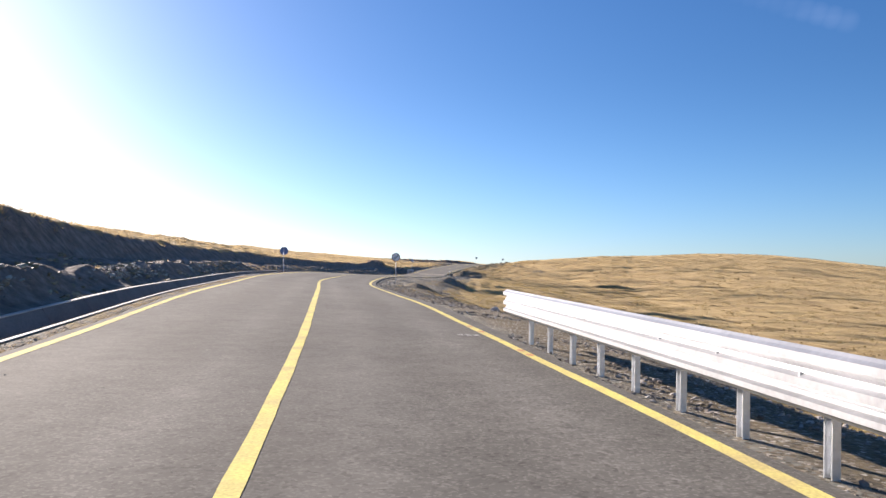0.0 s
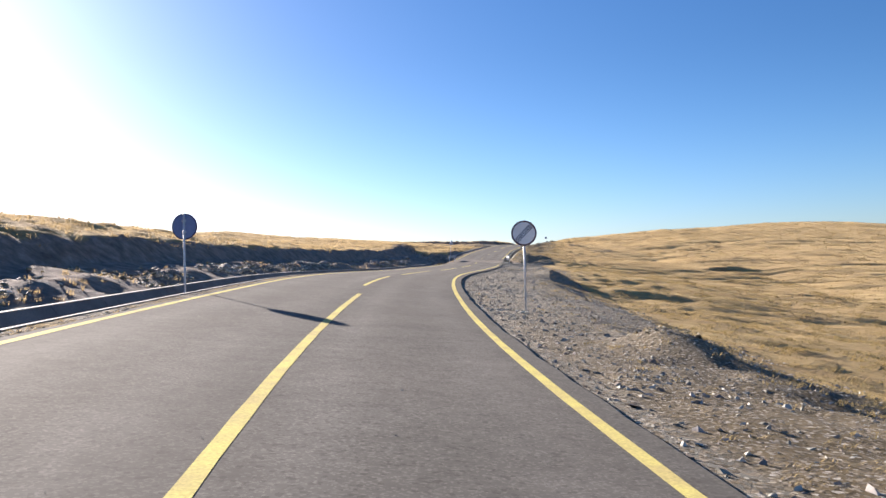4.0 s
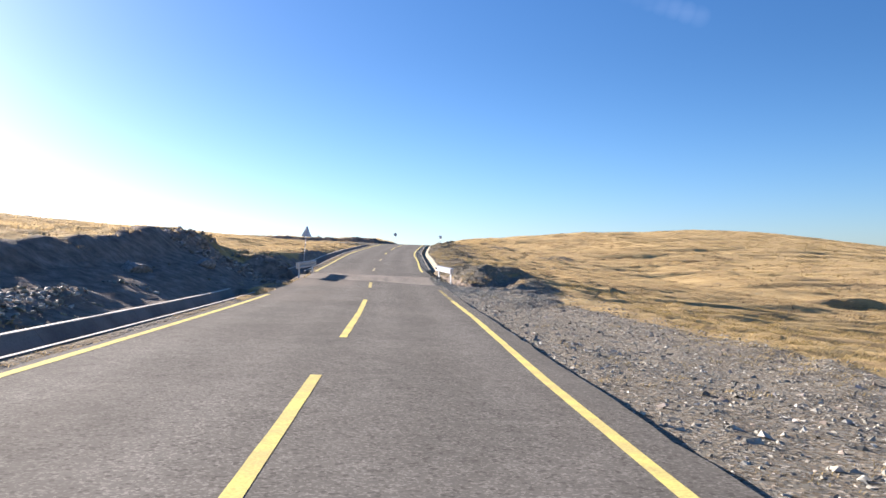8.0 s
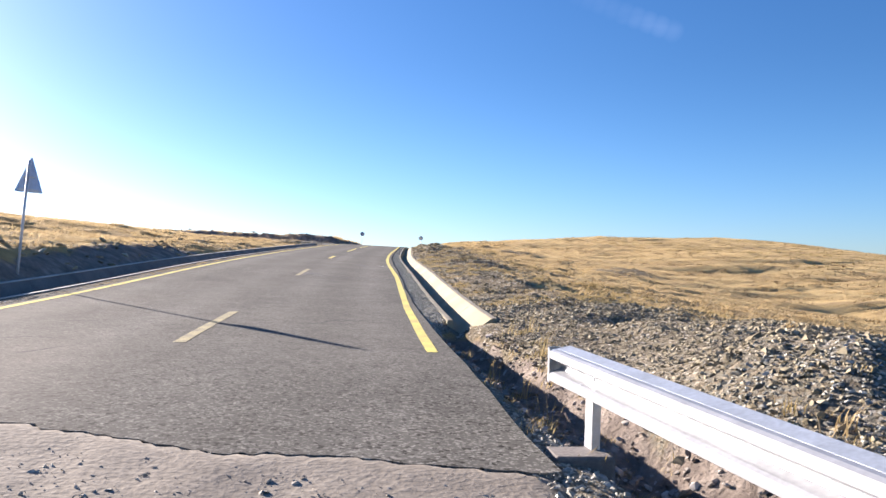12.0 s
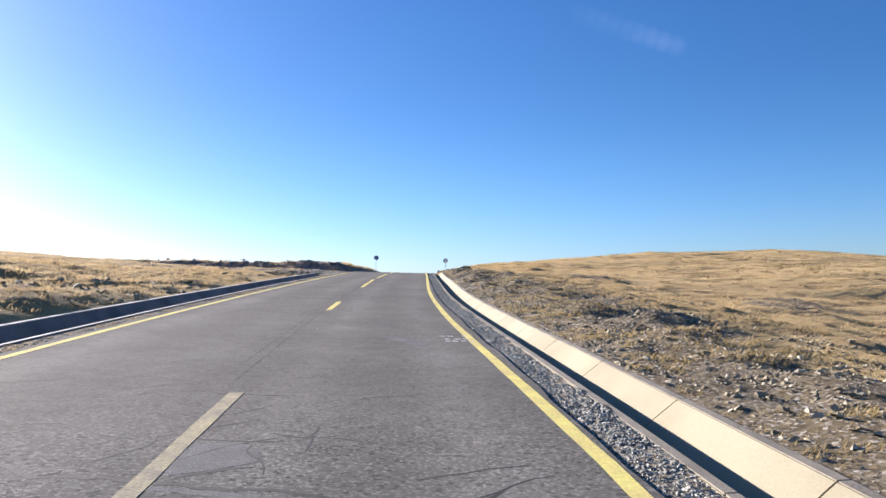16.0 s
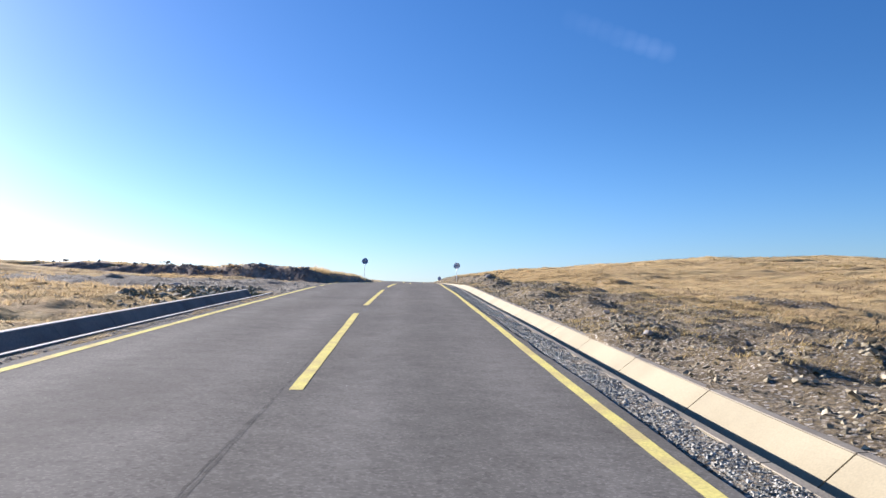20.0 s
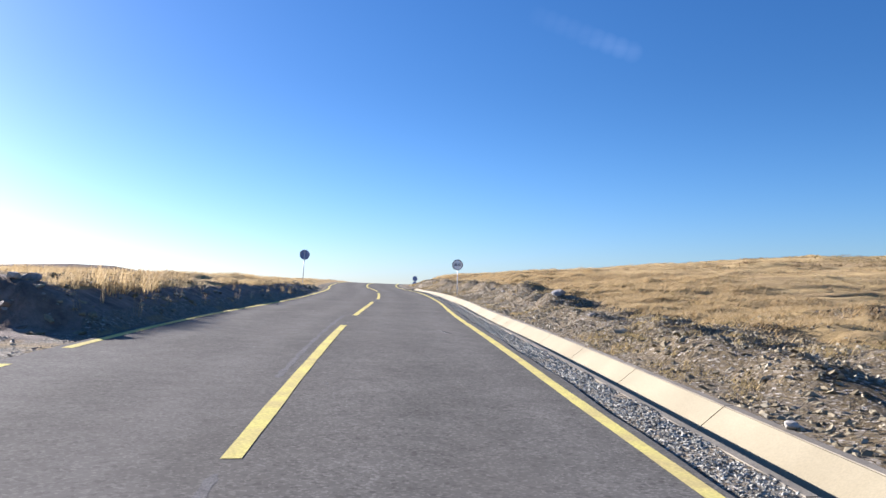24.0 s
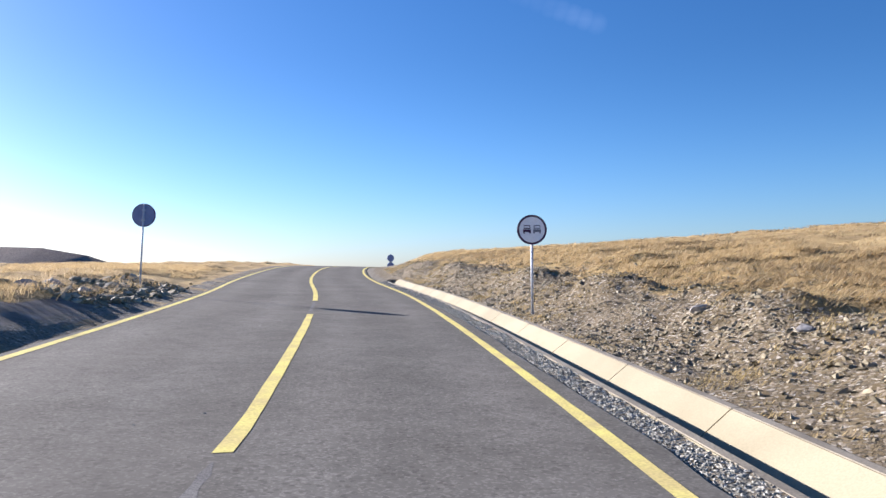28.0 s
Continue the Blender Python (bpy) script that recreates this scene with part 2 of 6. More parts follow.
RIGHT_H = {
    -60: [-0.07, -0.05, -0.06, -0.12, -0.18, -0.5, -1.1, -1.9, -2.9, -4, -6, -8],
    14: [-0.07, -0.05, -0.06, -0.12, -0.18, -0.5, -1.1, -1.9, -2.9, -4, -6, -8],
    24: [-0.07, -0.05, -0.06, -0.12, -0.2, -0.5, -1.25, -1.95, -2.7, -3.7, -5.6, -7.4],
    36: [-0.07, -0.05, -0.06, -0.12, -0.2, -0.4, -0.95, -1.5, -2.2, -3.2, -5.0, -6.6],
    60: [-0.07, -0.05, -0.08, -0.15, -0.2, -0.3, -0.55, -1.1, -1.6, -2.2, -3.4, -4.7],
    77: [-0.07, -0.05, -0.08, -0.14, -0.18, -0.28, -0.5, -1.25, -1.85, -2.3, -3.3, -4.4],
    79.5: [-0.07, -0.05, -0.08, -0.13, -0.15, -0.16, -0.14, -1.15, -1.75, -2.15, -3.1, -4.3],
    83: [-0.07, -0.05, -0.08, -0.13, -0.15, -0.16, -0.15, -0.8, -1.3, -1.8, -2.9, -4.2],
    90: [-0.07, -0.05, -0.08, -0.13, -0.18, -0.25, -0.33, -0.46, -0.85, -1.4, -2.7, -4],
    110: [-0.07, -0.05, -0.08, -0.13, -0.18, -0.28, -0.33, -0.5, -0.9, -1.45, -2.7, -4],
    114: [-0.07, -0.03, -0.03, -0.06, -0.1, -0.18, -0.3, -0.5, -0.9, -1.45, -2.6, -3.9],
    119.5: [-0.07, -0.02, -0.012, -0.05, -0.12, -0.2, -0.32, -0.55, -0.95, -1.5, -2.6, -3.8],
    122.5: [-0.07, -0.03, -0.03, -0.1, -0.12, -0.1, -0.15, -0.5, -0.95, -1.5, -2.6, -3.6],
    126: [-0.07, -0.05, -0.06, -0.12, -0.12, 0.05, 0, -0.35, -0.85, -1.4, -2.4, -3.3],
    131: [-0.07, -0.05, -0.06, -0.05, 0, 0.1, 0.05, -0.25, -0.7, -1.2, -2.1, -2.9],
    134: [-0.07, -0.022, -0.014, 0, 0.05, 0.08, 0, -0.25, -0.65, -1.1, -2, -2.6],
    150: [-0.07, -0.022, -0.014, 0.02, 0.05, 0.02, -0.05, -0.2, -0.6, -1.2, -2, -2],
    165: [-0.07, -0.022, -0.014, 0.02, 0.05, 0.02, 0, -0.1, -0.4, -0.9, -1.5, -1.5],
    185: [-0.07, -0.022, -0.014, 0.02, 0.05, 0.08, 0.08, 0.05, 0, -0.1, -0.2, 0.2],
    205: [-0.07, -0.022, -0.014, 0.02, 0.05, 0.12, 0.2, 0.2, 0.15, 0.1, -0.13, 0.13],
    220: [-0.07, -0.022, -0.014, 0.0, 0.05, 0.26, 0.5, 0.72, 1.0, 1.1, 1.1, 1.2],
    240: [-0.07, -0.022, -0.014, 0.0, 0.08, 0.5, 0.85, 1.25, 1.5, 1.7, 2.15, 2.8],
    252: [-0.07, -0.03, -0.02, 0.02, 0.15, 0.55, 0.8, 1.1, 1.3, 1.5, 1.9, 2.5],
    270: [-0.07, -0.022, -0.014, 0.02, 0.08, 0.3, 0.8, 1.1, 1.2, 1.4, 1.7, 2.2],
    500: [-0.07, -0.022, -0.014, 0.02, 0.08, 0.1, 0.1, 0.1, 0.1, 0.1, 0.1, 0.2],
}


def profile(table, dist, u, y):
    rows = np.array(sorted(table), float)
    grid = np.array([table[k] for k in sorted(table)])
    i = np.clip(np.searchsorted(rows, y, side="right") - 1, 0, len(rows) - 2)
    s = np.clip((y - rows[i]) / (rows[i + 1] - rows[i]), 0, 1)
    s = s * s * (3 - 2 * s)
    d = np.array(dist)
    j = np.clip(np.searchsorted(d, u, side="right") - 1, 0, len(d) - 2)
    r = np.clip((u - d[j]) / (d[j + 1] - d[j]), 0, 1)
    a = grid[i, j] * (1 - r) + grid[i, j + 1] * r
    b = grid[i + 1, j] * (1 - r) + grid[i + 1, j + 1] * r
    return a * (1 - s) + b * s


def hill(x, y):
    """The grassy hill beyond the valley."""
    dx, dy = x - 129.3, y - 312.7
    c, s = math.cos(0.677), math.sin(0.677)
    r = np.sqrt(((c * dx + s * dy) / 3.47) ** 2 + (c * dy - s * dx) ** 2 + 100)
    return np.maximum(18.16 - 15.77 * (r / 100) ** 0.842, -60) + 1.6 * np.exp(-((x - 26) / 9) ** 2 - ((y - 217.4) / 26.6) ** 2)


# heaps of rubble: x, y, radius, height
HEAPS = [(-1.5, 48.4, 0.8, 0.35), (0.9, 82.2, 0.9, 0.2), (3.3, 126.4, 1.15, 0.4), (4.9, 123.6, 0.8, 0.15), (3.9, 121.4, 0.7, 0.2), (8.4, 161.9, 0.9, 0.24), (7.7, 171, 0.5, 0.2), (9.1, 168, 0.8, 0.14), (9.8, 177.4, 0.7, 0.18), (7, 150.5, 0.8, 0.21), (15.9, 209.7, 0.8, 0.26), (17.6, 218.2, 0.9, 0.28), (18.3, 220.6, 0.8, 0.24), (17.2, 181, 1.5, 0.22), (18.5, 164, 1.5, 0.42), (20.8, 167.5, 1.8, 0.42), (12.6, 187.5, 0.9, 0.28), (13.8, 199.9, 0.5, 0.2), (12.2, 194.9, 0.45, 0.16), (12.4, 197, 0.45, 0.16), (5.2, 129, 1.4, 0.25), (20.7, 203.3, 1, 0.3), (18.7, 196, 1, 0.28), (1.2, 37.5, 0.8, 0.25), (0.6, 33.8, 0.6, 0.25), (2.6, 27, 0.8, 0.3)]

# turf scars, where the slope has slipped and bare earth shows: x, y, half length, turn, drop
SCARS = [(35, 131, 7.0, -1.78, 0.6), (15.2, 63, 7.0, -1.84, 0.45), (1.9, 82.5, 7.0, 1.57, 0.2), (0.7, 35, 6.0, 1.57, 0.2), (58, 112, 8.0, -1.8, 0.8), (26, 150, 6.0, -1.6, 0.4)]


def scars(x, y):
    """How far the ground drops below each scar's lip, and where earth is bare."""
    drop, bare = 0.0, 0.0
    for sx, sy, half, turn, deep in SCARS:
        c, s = math.cos(turn), math.sin(turn)
        along, over_ = (x - sx) * c + (y - sy) * s, (y - sy) * c - (x - sx) * s
        over_ = over_ + 0.5 * rough(along / 2.2, along * 0, 71)
        ends = np.exp(-np.abs(along / half) ** 4)
        drop = drop + deep * ends * (step(0.25, -0.25, over_) * np.exp(np.minimum(over_, 0) / 2.5))
        bare = np.maximum(bare, ends * np.exp(-((over_ + 0.15) / 0.45) ** 2))
    return drop, bare


# windrow of rubble behind the gutter: y, middle, half width, height
WINDROW = [(133, 6.2, 0.7, 0.0), (146, 6.1, 0.8, 0.16), (150, 5.5, 0.7, 0.22), (158, 5.2, 0.6, 0.1), (166, 4.9, 0.5, 0.16), (171, 4.7, 0.45, 0.26), (178, 5.0, 0.5, 0.14), (186, 5.2, 0.6, 0.2), (198, 5.0, 0.55, 0.2), (206, 5.2, 0.6, 0.28), (214, 5.8, 0.65, 0.3), (222, 6.5, 0.7, 0.3), (232, 5.9, 0.7, 0.28), (245, 5.2, 0.7, 0.25), (262, 5.0, 0.8, 0.0)]


def windrow(u, y):
    k, c, w, h = (np.array(v) for v in zip(*WINDROW))
    mid = np.interp(y, k, c) + 0.35 * rough(y / 2.7, y * 0, 19)
    lumps = np.clip(0.55 + 0.75 * fbm(y / 2.3, u / 1.5, 17, 3), 0.0, 1.5)
    return np.interp(y, k, h, 0, 0) * lumps * np.exp(-np.abs((u - mid) / np.interp(y, k, w)) ** 2.4)


# the washed-out trench under the right-hand guardrail: y, middle, half width, depth
TRENCH = [(119.9, 4.75, 0.6, 0.0), (120.6, 4.8, 0.8, 0.75), (121.4, 4.95, 0.95, 1.0), (122.4, 4.8, 0.92, 1.08), (123.3, 4.5, 0.75, 0.95), (124.2, 4.15, 0.6, 0.78), (125.0, 3.92, 0.52, 0.6), (127.2, 3.66, 0.46, 0.38), (128.6, 3.58, 0.44, 0.42), (130.3, 3.38, 0.34, 0.55), (131.6, 3.20, 0.22, 0.35), (132.3, 3.15, 0.2, 0.0)]
# the side gully that runs up from it between two heaps
GULLY = [(121.6, 5.5, 0.5, 0.0), (122.8, 5.75, 0.6, 0.6), (124.4, 6.25, 0.62, 0.5), (126.2, 6.95, 0.65, 0.32), (128.5, 8.0, 0.8, 0.0)]


def trench(u, y):
    deep = 0.0
    for table, power in ((TRENCH, 3.2), (GULLY, 2.4)):
        k, c, w, d = (np.array(v) for v in zip(*table))
        deep = np.maximum(deep, np.interp(y, k, d, 0, 0) * np.exp(-np.abs((u - np.interp(y, k, c)) / np.interp(y, k, w)) ** power))
    return deep


GUT_R = (132.2, 247.0)               # right-hand gutter, along y
GUT_L = ((-30.0, 113.0), (128.0, 185.0))


def in_gutter(u, y):
    right = (u > 3.15) & (u < 3.77) & (y > GUT_R[0] - 0.1) & (y < GUT_R[1])
    left = (u > -4.13) & (u < -3.47) & (((y > GUT_L[0][0]) & (y < GUT_L[0][1] + 1)) | ((y > GUT_L[1][0]) & (y < GUT_L[1][1])))
    return right | left


def ground_z(u, y, fine=True):
    u, y = np.broadcast_arrays(np.asarray(u, float), np.asarray(y, float))
    x = xc(y) + u
    z = zroad(u, y) - 0.07
    yl = np.where(y > 198, np.maximum(198, y - 0.8 * np.clip(-u - 4.5, 0, 25)), y)
    zl = zroad(-3.2, y) + profile(LEFT_H, LEFT_D, -u, yl)
    zr = zroad(2.74, y) + profile(RIGHT_H, RIGHT_D, u, y)
    w = step(9, 75, u)
    zr = zr * (1 - w) + hill(x, y) * w
    zr = zr - trench(u, y) + windrow(u, y) - scars(x, y)[0]
    z = np.where(u < -3.0, zl, np.where(u > 2.6, zr, z))
    # a dark hill far off to the left, and a long low ridge behind it
    z = z + 23.5 * np.exp(-((x + 70) / 68) ** 4 - ((y - 470) / 40) ** 2) + 20 * np.exp(-((x + 40) / 190) ** 4 - ((y - 900) / 120) ** 2)
    for hx, hy, r, h in HEAPS:
        z = z + h * np.exp(-(((x - hx) / r) ** 2 + ((y - hy) / (r * 1.4)) ** 2) ** 1.3)
    if fine:
        off = np.minimum(step(3.3, 5.5, -u) + step(3.8, 6, u), 1)
        off = off * (1 - 0.75 * step(3.2, 3.8, u) * (1 - step(7.2, 8.8, u)) * step(44, 56, y) * (1 - step(108, 114, y)))
        lx, ly = 0.96 * x - 0.28 * y, 0.28 * x + 0.96 * y
        calm = 1 - 0.55 * step(7, 9, u) * (1 - step(60, 75, y))
        z = z + off * calm * (0.10 * fbm(x / 1.3, y / 1.3, 3) + 0.05 * rough(x / 0.35, y / 0.35, 9))
        z = z + calm * np.minimum(step(9, 20, u) + step(9, 20, -u), 1) * (0.13 * fbm(lx / 6, ly / 2.5, 5) + (0.08 + 0.08 * step(15, 30, u)) * rough(lx / 2.4, ly / 1.1, 8))
        z = z + 0.15 * np.exp(-((u + 5.4) / 0.34) ** 2) * np.clip(0.25 + fbm(x / 1.4, y / 2.6, 14, 3), -0.3, 1.2) * (1 - step(102, 110, y))
        z = z + step(4.0, 4.6, u) * (1 - step(7.5, 10, u)) * step(132, 140, y) * (0.05 * fbm(x / 0.7, y / 0.7, 23, 3) + 0.03 * rough(x / 0.16, y / 0.16, 24))
        z = z + step(7.5, 9.5, u) * (1 - step(40, 60, u)) * (0.07 * fbm(lx / 1.0, ly / 0.5, 27, 3)) - step(7.5, 8.5, -u) * (1 - step(40, 60, -u)) * 0.06 * fbm(x / 0.9, y / 0.55, 28, 3)
        z = z + np.minimum(trench(u, y) * 3, 1) * (0.10 * fbm(x / 0.45, y / 0.45, 29, 3) + 0.03 * rough(x / 0.12, y / 0.12, 30)) * (u > 3.3)
        crest = np.exp(-((yl - 201.5) / 0.7) ** 2) * (y > 199) * step(5.5, 8, -u) * (1 - step(24, 30, -u))
        z = z + crest * (0.05 + 0.22 * fbm(x / 1.1, y / 1.1, 21, 3))
        layby = step(2.8, 3.2, u) * (1 - step(8, 10, u))
        z = z + layby * 0.02 * rough(x / 0.3, y / 0.3, 12)
    return np.where(in_gutter(u, y), z - 0.75, z)


def ground_at(u, y, up=0.0):
    return Vector((float(xc(y) + u), float(y), float(ground_z(u, y)) + up))


# ---- mesh helpers ----
def part(name, bm, material, parent=None, label="", smooth=False):
    me = bpy.data.meshes.new(name)
    if smooth:
        for f in bm.faces:
            f.smooth = True
    bm.to_mesh(me)
    bm.free()
    if material:
        me.materials.append(material)
    ob = new(name, me)
    if parent:
        ob.parent = parent
    if label:
        tagged(ob, label)
    return ob


def mesh(name, verts, faces, material, parent=None, smooth=False):
    me = bpy.data.meshes.new(name)
    me.from_pydata([tuple(v) for v in verts], [], faces)
    me.materials.append(material)
    if smooth:
        me.polygons.foreach_set("use_smooth", [True] * len(me.polygons))
    me.update()
    ob = new(name, me)
    if parent:
        ob.parent = parent
    return ob


def big_mesh(name, co, quads, material, smooth=True):
    """A large mesh from arrays of points and of quads or triangles."""
    me = bpy.data.meshes.new(name)
    n, k = quads.shape
    me.vertices.add(len(co))
    me.vertices.foreach_set("co", np.ascontiguousarray(co, np.float32).ravel())
    me.loops.add(n * k)
    me.loops.foreach_set("vertex_index", np.ascontiguousarray(quads, np.int32).ravel())
    me.polygons.add(n)
    me.polygons.foreach_set("loop_start", np.arange(0, n * k, k, dtype=np.int32))
    me.polygons.foreach_set("use_smooth", np.full(n, smooth))
    me.update(calc_edges=True)
    me.materials.append(material)
    return new(name, me)


def add_box(bm, size, m=None, bevel=0.0):
    made = bmesh.ops.create_cube(bm, size=1.0, matrix=(m or Matrix()) @ Matrix.Diagonal((*size, 1)))
    if bevel:
        edges = {e for v in made["verts"] for e in v.link_edges}
        bmesh.ops.bevel(bm, geom=list(edges), offset=bevel, segments=2, affect="EDGES", profile=0.5)
    return bm


def add_cyl(bm, r1, r2, depth, m=None, segments=16):
    bmesh.ops.create_cone(bm, cap_ends=True, segments=segments, radius1=r1, radius2=r2, depth=depth, matrix=m or Matrix())
    return bm


def sweep(profile_pts, ys, name, material, parent=None, level=None, closed=True):
    """A cross-section of (u, up) carried along the road through the stations ys."""
    n, verts, faces = len(profile_pts), [], []
    for y in ys:
        for u, up in profile_pts:
            base = float(zroad(u if level is None else level, y))
            verts.append((float(xc(y)) + u, y, base + up))
    for i in range(len(ys) - 1):
        for j in range(n if closed else n - 1):
            a, b = i * n + j, i * n + (j + 1) % n
            faces.append((a, b, b + n, a + n))
    if closed:
        faces.append(tuple(range(n))[::-1])
        faces.append(tuple(range((len(ys) - 1) * n, len(ys) * n)))
    return mesh(name, verts, faces, material, parent)


# ---- materials ----
def material(name, color, rough_=0.8, metal=0.0, vary=0.15, scale=3.0, fine=40.0, bump=0.1, second=None, spec=0.3, coords="Object"):
    """A surface with variation at two scales and a fine relief; second: a colour that shows in blotches."""
    m = bpy.data.materials.new(name)
    m.use_nodes = True
    n, l = m.node_tree.nodes, m.node_tree.links
    b = n["Principled BSDF"]
    b.inputs["Roughness"].default_value, b.inputs["Metallic"].default_value = rough_, metal
    b.inputs["Specular IOR Level"].default_value = spec
    tc = n.new("ShaderNodeTexCoord")
    big, small = n.new("ShaderNodeTexNoise"), n.new("ShaderNodeTexNoise")
    big.inputs["Scale"].default_value, small.inputs["Scale"].default_value = scale, fine
    big.inputs["Detail"].default_value, small.inputs["Detail"].default_value = 5, 3
    for t in (big, small):
        l.new(tc.outputs[coords], t.inputs["Vector"])
    mix = n.new("ShaderNodeMix")
    mix.data_type = "RGBA"
    other = second or tuple(c * (1 - 2.2 * vary) for c in color)
    mix.inputs["A"].default_value, mix.inputs["B"].default_value = (*color, 1), (*other, 1)
    ramp = n.new("ShaderNodeMapRange")
    ramp.inputs["From Min"].default_value, ramp.inputs["From Max"].default_value = 0.38, 0.66
    l.new(big.outputs["Fac"], ramp.inputs["Value"])
    l.new(ramp.outputs["Result"], mix.inputs["Factor"])
    hsv = n.new("ShaderNodeHueSaturation")
    val = n.new("ShaderNodeMapRange")
    val.inputs["From Min"].default_value, val.inputs["From Max"].default_value = 0.25, 0.75
    val.inputs["To Min"].default_value, val.inputs["To Max"].default_value = 1 - 2 * vary, 1 + 2 * vary
    l.new(small.outputs["Fac"], val.inputs["Value"])
    l.new(val.outputs["Result"], hsv.inputs["Value"])
    l.new(mix.outputs["Result"], hsv.inputs["Color"])
    l.new(hsv.outputs["Color"], b.inputs["Base Color"])
    if bump:
        bp = n.new("ShaderNodeBump")
        bp.inputs["Strength"].default_value, bp.inputs["Distance"].default_value = bump, 0.02
        l.new(small.outputs["Fac"], bp.inputs["Height"])
        l.new(bp.outputs["Normal"], b.inputs["Normal"])
    return m


def asphalt_material():
    """Worn asphalt: pale grains in a dark binder, blotches, and paler wheel bands along the lanes."""
    m = bpy.data.materials.new("asphalt")
    m.use_nodes = True
    n, l = m.node_tree.nodes, m.node_tree.links
    b = n["Principled BSDF"]
    b.inputs["Roughness"].default_value, b.inputs["Specular IOR Level"].default_value = 0.95, 0.04
    tc = n.new("ShaderNodeTexCoord")

    def tex(scale, detail, rough_=0.6):
        t = n.new("ShaderNodeTexNoise")
        t.inputs["Scale"].default_value, t.inputs["Detail"].default_value, t.inputs["Roughness"].default_value = scale, detail, rough_
        l.new(tc.outputs["Object"], t.inputs["Vector"])
        return t.outputs["Fac"]

    def ranged(src, a0, a1, b0, b1):
        r = n.new("ShaderNodeMapRange")
        for k, v in zip(("From Min", "From Max", "To Min", "To Max"), (a0, a1, b0, b1)):
            r.inputs[k].default_value = v
        l.new(src, r.inputs["Value"])
        return r.outputs["Result"]

    def times(a1, a2):
        x = n.new("ShaderNodeMath")
        x.operation = "MULTIPLY"
        l.new(a1, x.inputs[0]), l.new(a2, x.inputs[1])
        return x.outputs[0]
    cell = n.new("ShaderNodeTexVoronoi")
    cell.inputs["Scale"].default_value = 58
    l.new(tc.outputs["Object"], cell.inputs["Vector"])
    sep = n.new("ShaderNodeSeparateColor")
    l.new(cell.outputs["Color"], sep.inputs["Color"])
    grain = ranged(sep.outputs["Red"], 0.62, 1.0, 0.86, 1.95)
    blotch = ranged(tex(0.5, 6), 0.3, 0.7, 0.86, 1.14)
    stain = ranged(tex(4.0, 5), 0.3, 0.7, 0.90, 1.10)
    band = n.new("ShaderNodeAttribute")
    band.attribute_name = "band"
    pits = n.new("ShaderNodeTexVoronoi")
    pits.inputs["Scale"].default_value = 34
    l.new(tc.outputs["Object"], pits.inputs["Vector"])
    pit_c = n.new("ShaderNodeSeparateColor")
    l.new(pits.outputs["Color"], pit_c.inputs["Color"])
    grain = times(grain, ranged(pit_c.outputs["Blue"], 0.84, 0.92, 1.0, 0.45))
    coarse = n.new("ShaderNodeAttribute")
    coarse.attribute_name = "coarse"
    less = n.new("ShaderNodeMath")
    less.operation = "MULTIPLY_ADD"
    off = n.new("ShaderNodeMath")
    off.operation = "SUBTRACT"
    off.inputs[1].default_value = 1.0
    l.new(grain, off.inputs[0])
    l.new(off.outputs[0], less.inputs[0]), l.new(coarse.outputs["Fac"], less.inputs[1])
    less.inputs[2].default_value = 1.0
    grain = less.outputs[0]
    fac = times(times(times(grain, blotch), stain), ranged(band.outputs["Fac"], 0, 1, 0.90, 1.15))
    hsv = n.new("ShaderNodeHueSaturation")
    hsv.inputs["Color"].default_value = (0.158, 0.150, 0.132, 1)
    l.new(fac, hsv.inputs["Value"])
    dust = n.new("ShaderNodeAttribute")
    dust.attribute_name = "dust"
    dusty = n.new("ShaderNodeMix")
    dusty.data_type = "RGBA"
    dusty.inputs["B"].default_value = (0.26, 0.225, 0.185, 1)
    l.new(dust.outputs["Fac"], dusty.inputs["Factor"])
    l.new(hsv.outputs["Color"], dusty.inputs["A"])
    l.new(dusty.outputs["Result"], b.inputs["Base Color"])
    bp = n.new("ShaderNodeBump")
    bp.inputs["Strength"].default_value, bp.inputs["Distance"].default_value = 0.3, 0.008
    l.new(sep.outputs["Green"], bp.inputs["Height"])
    l.new(bp.outputs["Normal"], b.inputs["Normal"])
    return m


ASPHALT = asphalt_material()
YELLOW = material("yellow_paint", (0.74, 0.65, 0.20), 0.9, vary=0.10, scale=2.5, fine=45, bump=0.15, second=(0.60, 0.49, 0.20), spec=0.05)
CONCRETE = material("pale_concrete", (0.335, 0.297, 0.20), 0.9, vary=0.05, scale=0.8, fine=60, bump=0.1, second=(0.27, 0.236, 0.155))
LIP_DUSTY = material("dusty_concrete_edge", (0.27, 0.24, 0.185), 0.9, vary=0.12, scale=2.0, fine=50, bump=0.2, second=(0.19, 0.168, 0.13))
LIP_PALE = material("pale_concrete_edge", (0.56, 0.53, 0.48), 0.85, vary=0.10, scale=1.5, fine=50, bump=0.15, second=(0.42, 0.39, 0.34))
# darker concrete: shade on the left gutters' back wall is put into this colour
CONCRETE_DARK = material("dark_grey_concrete", (0.20, 0.18, 0.165), 0.9, vary=0.12, scale=1.2, fine=40, bump=0.2, second=(0.13, 0.115, 0.105))
GALVANISED = material("galvanised_steel", (0.62, 0.64, 0.67), 0.38, 0.75, vary=0.05, scale=2, fine=25, bump=0.02)
WHITE_RAIL = material("pale_galvanised_rail", (0.38, 0.39, 0.41), 0.42, 0.4, vary=0.06, scale=2.2, fine=25, bump=0.03, second=(0.31, 0.32, 0.34))
